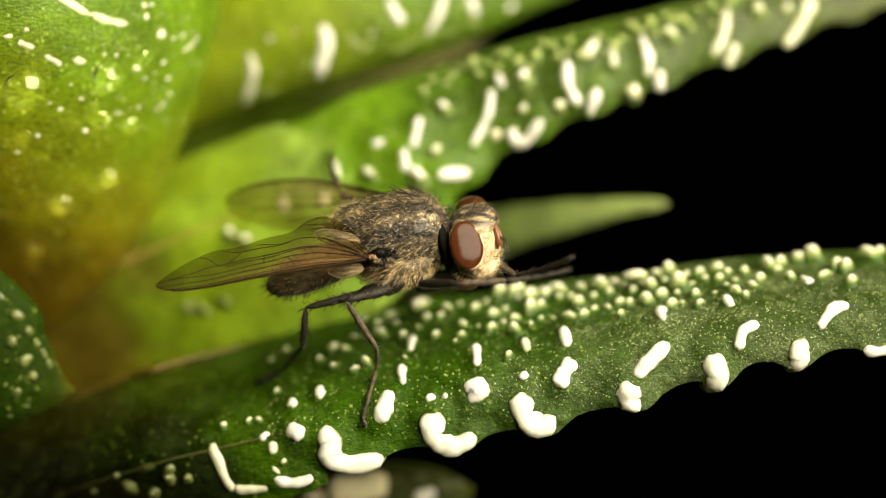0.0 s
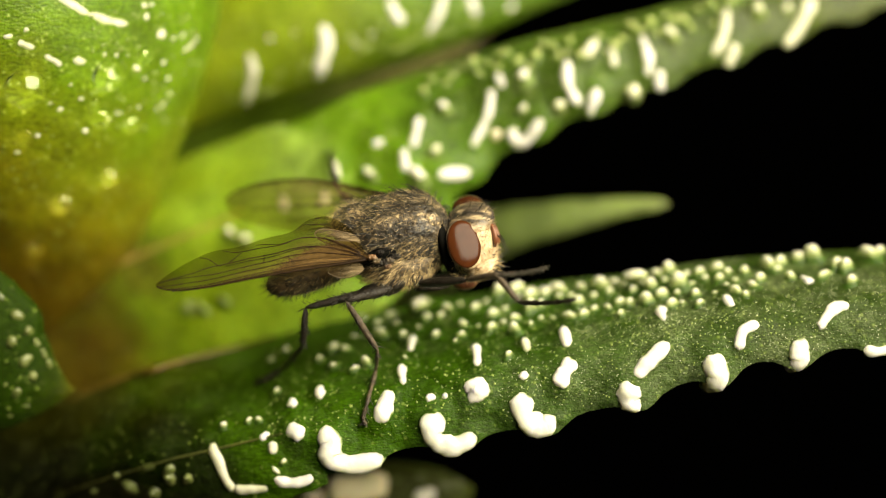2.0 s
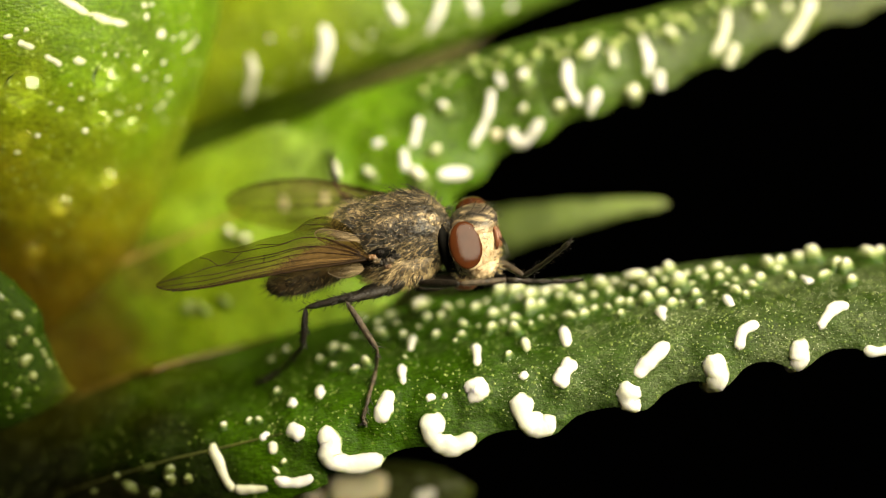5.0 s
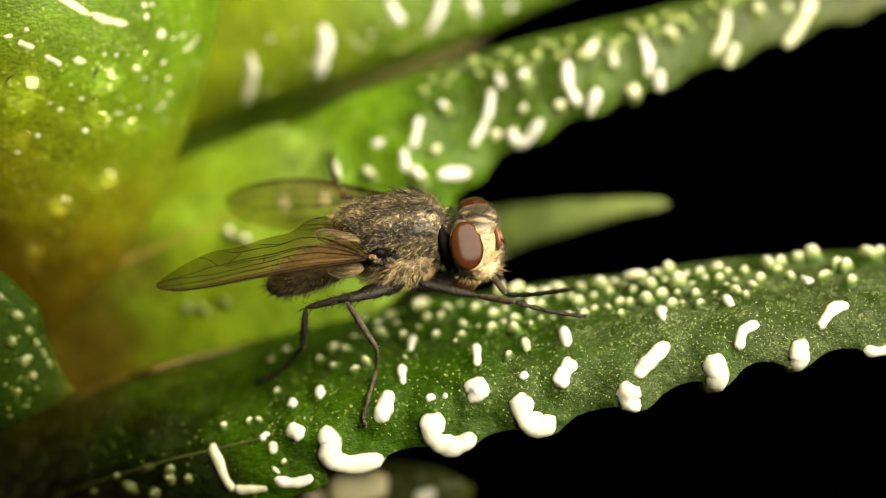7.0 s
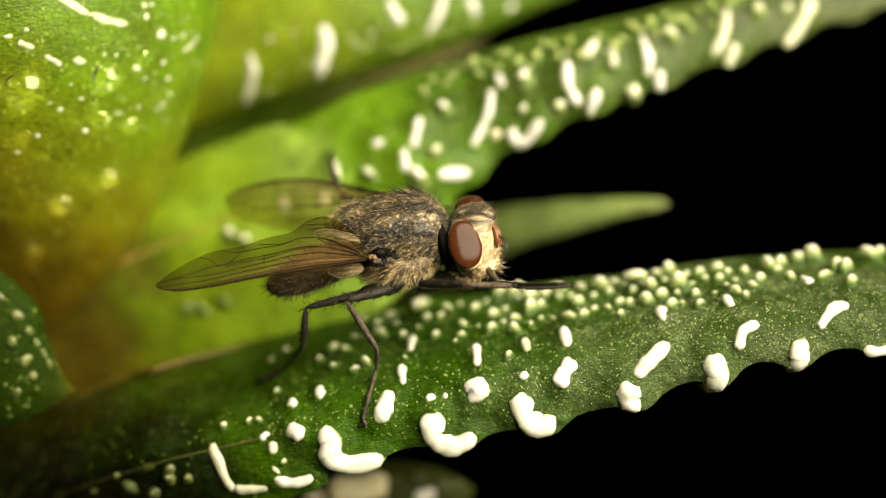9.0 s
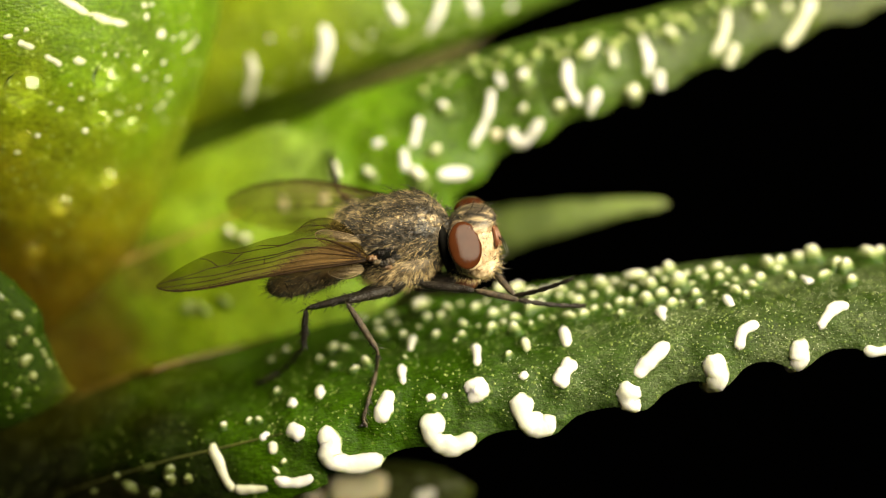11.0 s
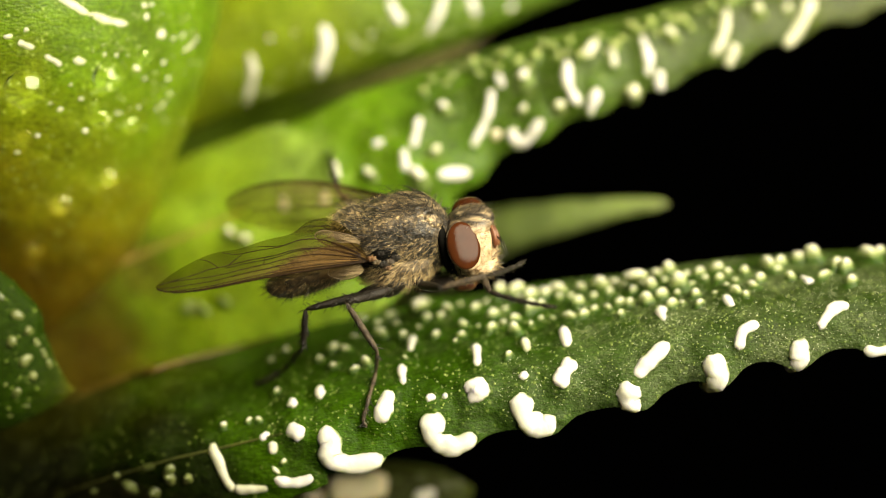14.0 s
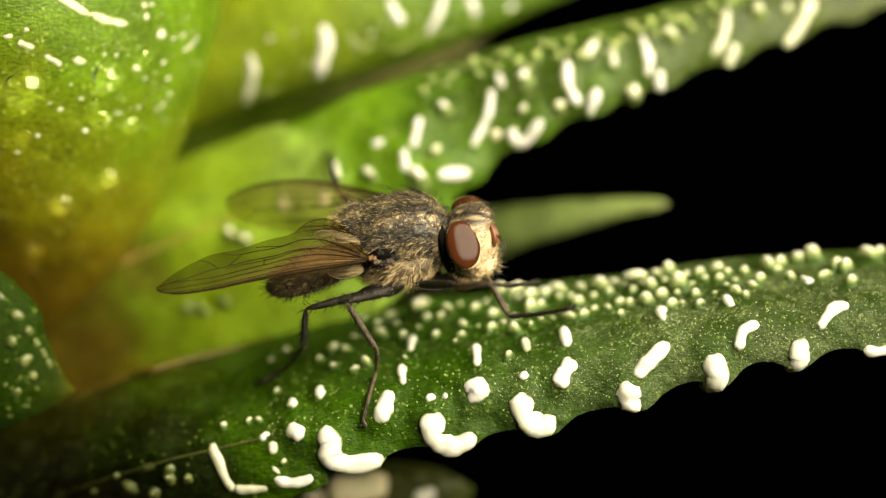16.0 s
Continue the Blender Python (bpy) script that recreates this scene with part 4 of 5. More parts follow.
fur("beard", head, GOLD_HAIR, at(840, 466, 0.4), BODY, (42 * U, 40 * U, 24 * U), 300, 6, 13, 0.28, -BACK * 0.8, lambda q: q.z < 0.1)
fur("crown_fur", head, GOLD_HAIR, C_CROWN, BODY, CR, 110, 5, 10, 0.2, FORE * 1.6, lambda q: q.z > -0.2, 0.6)
fur("head_bristle_fur", head, BLACK_HAIR, C_CROWN, BODY, CR, 80, 9, 22, 0.5, FORE * 1.4 + BACK * 0.1, lambda q: q.z > 0.1, 0.3)
fur("snout_bristle_fur", head, BLACK_HAIR, at(868, 466, 0.5), BODY, (18 * U, 26 * U, 18 * U), 60, 9, 24, 0.8, FORE * 0.8 - BACK * 0.3, lambda q: q.x > 0, 0.3)
fur("snout_fur", head, GOLD_HAIR, at(868, 466, 0.5), BODY, (18 * U, 26 * U, 18 * U), 60, 7, 14, 0.6, FORE * 0.6 - BACK * 0.5, lambda q: q.x > 0, 0.3)
fur("collar_fur", head, BLACK_HAIR, at(806, 428, 0.7), BODY, (14 * U, 66 * U, 62 * U), 240, 5, 12, 0.8, -FORE * 0.6, lambda q: q.x < 0.3, 0.3)
fur("collar_fur", head, GOLD_HAIR, at(800, 428, 0.7), BODY, (10 * U, 66 * U, 62 * U), 60, 3, 7, 0.7, -FORE * 0.6, lambda q: q.x < 0.3, 0.3)


# wings
def wing(label, skin, front_edge, rear_edge, veins, vein_r):
    """front_edge and rear_edge run from the hinge to the tip (u, v, depth); veins are given as (share along, share across) runs."""
    n, m = 44, 14
    a = [Vector(p) for p in spline(front_edge, n)]
    b = [Vector(p) for p in spline(rear_edge, n)]

    def spot(s, c):
        k = min(int(s * (n - 1)), n - 2)
        f = s * (n - 1) - k
        p = a[k].lerp(a[k + 1], f).lerp(b[k].lerp(b[k + 1], f), c)
        ripple = 0.05 * math.sin(9 * c * math.pi) * math.sin(math.pi * min(1, 1.4 * s)) + 0.12 * math.sin(c * math.pi)
        return at(p.x, p.y, p.z - ripple)

    bm = bmesh.new()
    uv = bm.loops.layers.uv.new("UVMap")
    grid = [[bm.verts.new(spot(i / (n - 1), j / m)) for j in range(m + 1)] for i in range(n)]
    for i in range(n - 1):
        for j in range(m):
            f = bm.faces.new((grid[i][j], grid[i + 1][j], grid[i + 1][j + 1], grid[i][j + 1]))
            for loop, (x, y) in zip(f.loops, ((i, j), (i + 1, j), (i + 1, j + 1), (i, j + 1))):
                loop[uv].uv = (x / (n - 1), y / m)
    hinge = at(*front_edge[0])
    ob = part("wing", bm, skin, fly, label, origin=hinge)
    for run in veins:
        count = 22
        line = spline(run, count)
        r0 = vein_r * (2.3 if run[0][1] == 0.0 and run[-1][1] == 0.0 else 1.0)
        bm = bmesh.new()
        tube(bm, [spot(min(max(q[0], 0), 1), min(max(q[1], 0), 1)) - Vector((0, 2e-6, 0)) for q in line],
             [r0 * U * (1 - 0.45 * k / count) for k in range(count)], 6)
        part("vein", bm, VEIN, ob)
    bm = bmesh.new()
    for k in range(150):
        p = spot(0.03 + 0.72 * k / 150, 0.0)
        spike(bm, p, p + Vector((-0.7, -0.35 + rng.gauss(0, 0.25), -0.8)).normalized() * rng.uniform(3, 6) * U, 0.55 * U)
    tagged(part("edge_fur", bm, BLACK_HAIR, ob), kind="stuff")
    return ob


VEINS = [[(0, 0.0), (0.5, 0.0), (0.97, 0.0)], [(0.0, 0.06), (0.35, 0.10), (0.7, 0.05), (0.8, 0.01)], [(0.02, 0.12), (0.4, 0.22), (0.75, 0.16), (0.93, 0.05)],
         [(0.03, 0.2), (0.35, 0.34), (0.7, 0.34), (0.98, 0.5)], [(0.05, 0.3), (0.35, 0.5), (0.62, 0.56), (0.72, 0.44), (0.95, 0.42)],
         [(0.05, 0.4), (0.3, 0.66), (0.55, 0.80), (0.66, 0.97)], [(0.62, 0.56), (0.68, 0.76), (0.74, 0.94)], [(0.42, 0.35), (0.44, 0.55)],
         [(0.58, 0.58), (0.56, 0.80)], [(0.0, 0.5), (0.2, 0.8), (0.35, 0.97)],
         [(0.02, 0.03), (0.3, 0.05), (0.6, 0.025), (0.72, 0.0)], [(0.04, 0.25), (0.25, 0.42), (0.45, 0.47), (0.58, 0.50)], [(0.05, 0.35), (0.22, 0.58), (0.40, 0.74), (0.52, 0.88)]]
near_wing = wing("clear brownish wing with dark veins", WING,
                 [(660, 458, -0.4), (600, 468, -0.55), (520, 480, -0.7), (440, 494, -0.8), (370, 508, -0.85), (315, 514, -0.85), (285, 511, -0.85), (275, 505, -0.85)],
                 [(646, 446, -0.3), (622, 408, 0.1), (582, 384, 0.35), (545, 390, 0.3), (515, 411, 0.15), (470, 422, 0.1), (424, 437, -0.1), (375, 446, -0.35), (330, 466, -0.6), (298, 486, -0.75), (276, 503, -0.85)],
                 VEINS, 1.0)
far_wing = wing("clear brownish wing on the far side", WING_FAR,
                [(690, 345, 1.9), (640, 334, 2.4), (585, 322, 2.7), (520, 317, 3.0), (460, 324, 3.3), (425, 336, 3.5), (405, 348, 3.6), (398, 360, 3.7)],
                [(690, 352, 1.9), (650, 380, 2.2), (600, 408, 2.5), (540, 412, 2.7), (480, 404, 3.1), (440, 394, 3.3), (412, 382, 3.6), (399, 362, 3.7)],
                VEINS, 0.9)
# lobes at the hinges
def lobe(label, u, v, depth, tilt, long, tall):
    """A thin cupped lobe with folds that fan out from its root, and a pale thickened rim."""
    n, m = 30, 8
    spot = lambda k, j: (long * (j / m) * math.cos(2 * math.pi * k / n), tall * (j / m) * math.sin(2 * math.pi * k / n) * (1 + 0.08 * math.sin(6 * math.pi * k / n)))

    def place(x, y):
        fan = math.atan2(y, long * 1.3 - x)
        cup = 0.10 * (1 - (x / long) ** 2 - (y / tall) ** 2) + 0.022 * math.sin(26 * fan) * min(1.0, (long * 1.3 - x) / long)
        return at(u + x * math.cos(tilt) + y * math.sin(tilt), v + x * math.sin(tilt) - y * math.cos(tilt), depth - cup)

    bm = bmesh.new()
    uv = bm.loops.layers.uv.new("UVMap")
    grid = [[bm.verts.new(place(*spot(k, j))) for k in range(n)] for j in range(1, m + 1)]
    mid = bm.verts.new(place(0, 0))
    for k in range(n):
        bm.faces.new((mid, grid[0][k], grid[0][(k + 1) % n]))
        for j in range(m - 1):
            bm.faces.new((grid[j][k], grid[j + 1][k], grid[j + 1][(k + 1) % n], grid[j][(k + 1) % n]))
    for f in bm.faces:
        for loop in f.loops:
            w = loop.vert.co - mid.co
            loop[uv].uv = (0.5 - 0.4 * w.x / (long * U), 0.3 + 0.25 * w.z / (tall * U))
    ob = part("wing_lobe", bm, LOBE, fly, label)
    bm = bmesh.new()
    tube(bm, [place(*spot(k, m)) for k in range(int(n * 0.08), int(n * 0.95))], [0.9 * U] * (int(n * 0.95) - int(n * 0.08)), 6)
    part("rim", bm, TAN, ob, "pale rim of the lobe")


lobe("brown wing lobe", 598, 422, -0.15, 0.2, 42, 14)
lobe("pale wing lobe", 612, 478, -0.2, -0.1, 32, 13)
# a black egg stands for the shade in the gap behind the wing root
part("hinge_shade", blob(at(678, 452, -0.22), BODY, (30 * U, 8 * U, 15 * U), 0.2), CUTICLE, fly, "black egg behind the wing root for the shade of a gap")
for u, v, r, skin in ((658, 456, 6, AMBER), (667, 463, 6, TAN), (679, 466, 7, LEG), (690, 461, 6, TIBIA), (673, 447, 5, LEG), (700, 454, 6, LEG), (686, 472, 5, AMBER)):
    part("hinge_plate", blob(at(u, v, -0.5), BODY, (1.25 * r * U, 0.6 * r * U, 0.7 * r * U), 0.7, 3200), skin, fly)


# legs that stand
def rounded(s):
    """Rounds the ends of a leg piece."""
    return max(0.15, 1 - abs(2 * s - 1) ** 10) ** 0.5


def leg(name, label, joints, radii, skins, bristle=10):
    """joints: hip, knee, ankle, points of the foot (u, v, depth)."""
    hip, knee, ankle, *foot = [at(*j) for j in joints]
    seg = lambda p, q, r0, r1, n=24: ([p.lerp(q, k / n) for k in range(n + 1)], [(r0 + (r1 - r0) * k / n) * (0.70 + 0.45 * math.sin(math.pi * (0.08 + 0.84 * k / n)) + 0.06 * noise.noise(Vector((k * 0.9, r0, 0)))) * rounded(k / n) * U for k in range(n + 1)])
    bm = bmesh.new()
    tube(bm, *seg(hip, knee, radii[0], radii[0] * 0.8), 12)
    top = part(name, bm, skins[0], fly, label)
    bm = bmesh.new()
    tube(bm, *seg(knee, ankle, radii[1] * 0.9, radii[1] * 1.1), 10)
    part("tibia", bm, skins[1], top)
    line = [Vector(p) for p in spline([ankle, *foot], 26)]
    bm = bmesh.new()
    tube(bm, line, [radii[2] * U * (0.75 + 0.35 * abs(math.sin(k / 25 * math.pi * 5))) for k in range(26)], 8)
    part("tarsus", bm, skins[2], top)
    bm = bmesh.new()
    for p, q, r in ((hip, knee, radii[0]), (knee, ankle, radii[1]), (ankle, line[-1], radii[2])):
        for _ in range(bristle * 2):
            s = rng.random()
            root = p.lerp(q, s) if q is not line[-1] else line[int(s * 25)]
            d = (q - p).normalized()
            o = Vector((rng.gauss(0, 1), rng.gauss(0, 1), rng.gauss(0, 1)))
            o = (o - d * o.dot(d)).normalized()
            spike(bm, root + o * r * 0.8 * U, root + o * r * 0.8 * U + (o + 0.9 * d).normalized() * rng.uniform(7, 18) * U, 0.9 * U)
    for o in (Vector((0.3, -0.4, -0.6)), Vector((-0.4, -0.4, -0.5))):
        spike(bm, line[-1], line[-1] + o * 9 * U, 1.2 * U)
    tagged(part("leg_bristle_fur", bm, BLACK_HAIR, top), kind="stuff")


part("coxa", blob(at(668, 513, 0.35), (Vector((0.96, 0, 0.28)), Vector((0, -1, 0)), Vector((-0.28, 0, 0.96))), (40 * U, 20 * U, 14 * U), 0.15), LEG, fly, "black hip of the hind leg")
part("coxa", blob(at(700, 505, 0.25), (Vector((0.8, 0, 0.6)), Vector((0, -1, 0)), Vector((-0.6, 0, 0.8))), (26 * U, 20 * U, 13 * U), 0.15), LEG, fly, "black hip of the middle leg")
part("coxa", blob(at(772, 500, 0.7), BODY, (40 * U, 22 * U, 11 * U), 0.15), LEG, fly, "black hip of the foreleg")
foot = lambda u, v, d=0.06: (u, v, land(MAIN[1], u, v)[0].y / MM - d)
leg("hind_leg", "black bristly hind leg", [(692, 508, 0.2), (541, 545, 0.5), (536, 612, 1.1), foot(503, 650, 0.7), foot(470, 670, 0.35), foot(452, 679)], (7.6, 5.4, 3.6), (LEG, LEG, LEG), 34)
leg("middle_leg", "dark middle leg with a brown shin", [(694, 510, 0.0), (612, 532, -0.4), (668, 620, 0.2), foot(664, 660, 0.35), foot(652, 705, 0.2), foot(643, 740), foot(648, 752)],
    (8.2, 5.2, 3.6), (LEG, TIBIA, TIBIA), 26)
leg("middle_leg", "dark middle leg on the far side", [(650, 380, 2.0), (600, 340, 2.8), (588, 300, 3.3), (586, 285, 3.7), (584, 268, land(UPPER[1], 584, 268)[0].y / MM - 0.06)], (8, 5, 4), (LEG, LEG, LEG), 6)

# forelegs: each moving piece is made along +x from its joint
THIGH, SHIN, FOOT = 1.55, 1.2, 1.9        # mm


def limb(name, length, r0, r1, skin, host, feet=False):
    bm = bmesh.new()
    n = 20
    line, radii = [], []
    for k in range(n + 1):
        s = k / n
        line.append(Vector((length * MM * s, 0, (0.10 * s * s * length * MM) if feet else 0)))
        r = r0 + (r1 - r0) * s
        radii.append(r * U * ((0.7 + 0.4 * abs(math.sin(s * math.pi * 5))) if feet else (0.70 + 0.45 * math.sin(math.pi * (0.08 + 0.84 * s))) * rounded(s)))
    tube(bm, line, radii, 10)
    for k in range(60 if feet else 30):
        s = rng.random()
        a = rng.uniform(0, 6.28)
        o = Vector((0, math.cos(a), math.sin(a)))
        root = line[int(s * n)] + o * r0 * 0.7 * U
        spike(bm, root, root + (o + Vector((1.0, 0, 0))).normalized() * rng.uniform(5, 13) * U, 0.6 * U)
    if feet:
        end = line[-1]
        for o in (Vector((0.6, -0.5, 0.5)), Vector((0.6, 0.5, 0.5)), Vector((0.8, 0.0, -0.3))):
            spike(bm, end, end + o * 11 * U, 2.2 * U)
    ob = part(name, bm, skin, host)
    return ob


def foreleg(label, hip):
    bm = bmesh.new()
    tube(bm, [hip + Vector((-0.3, 0.25, 0.55)) * MM, hip + Vector((-0.12, 0.1, 0.25)) * MM, hip], [12 * U, 13 * U, 9 * U], 12)
    coxa = part("foreleg", bm, LEG, fly, label)
    return [limb("femur", THIGH, 8, 6.5, LEG, coxa), limb("tibia", SHIN, 5, 5.5, TIBIA, coxa), limb("tarsus", FOOT, 4.6, 4.0, LEG, coxa, True)]


HIP_NEAR, HIP_FAR = at(742, 502, 0.1), at(775, 488, 1.5)
NEAR_LEG = foreleg("dark foreleg being rubbed, near side", HIP_NEAR)
FAR_LEG = foreleg("dark foreleg being rubbed, far side", HIP_FAR)


# ---- what moves ----
def span(p, q):
    """A pose at p whose x axis points to q, its y axis level."""
    x = (q - p).normalized()
    y = Vector((0, 1, 0))
    y = (y - x * x.dot(y)).normalized()
    z = x.cross(y)
    return Matrix.Translation(p) @ Matrix((x, y, z)).transposed().to_4x4()


def reach(p, target, length, sign):
    """The joint at that length from p, in line with target, a sheet place; sign: away from (+) or towards (-) the lens."""
    goal = at(*target, p.y / MM)
    flat = goal - p
    long = length * MM
    if flat.length > long:
        return p + flat.normalized() * long
    deep = min((long ** 2 - flat.length ** 2) ** 0.5, 0.85 * long)
    way = flat + Vector((0, sign * deep, 0))
    return p + way.normalized() * long


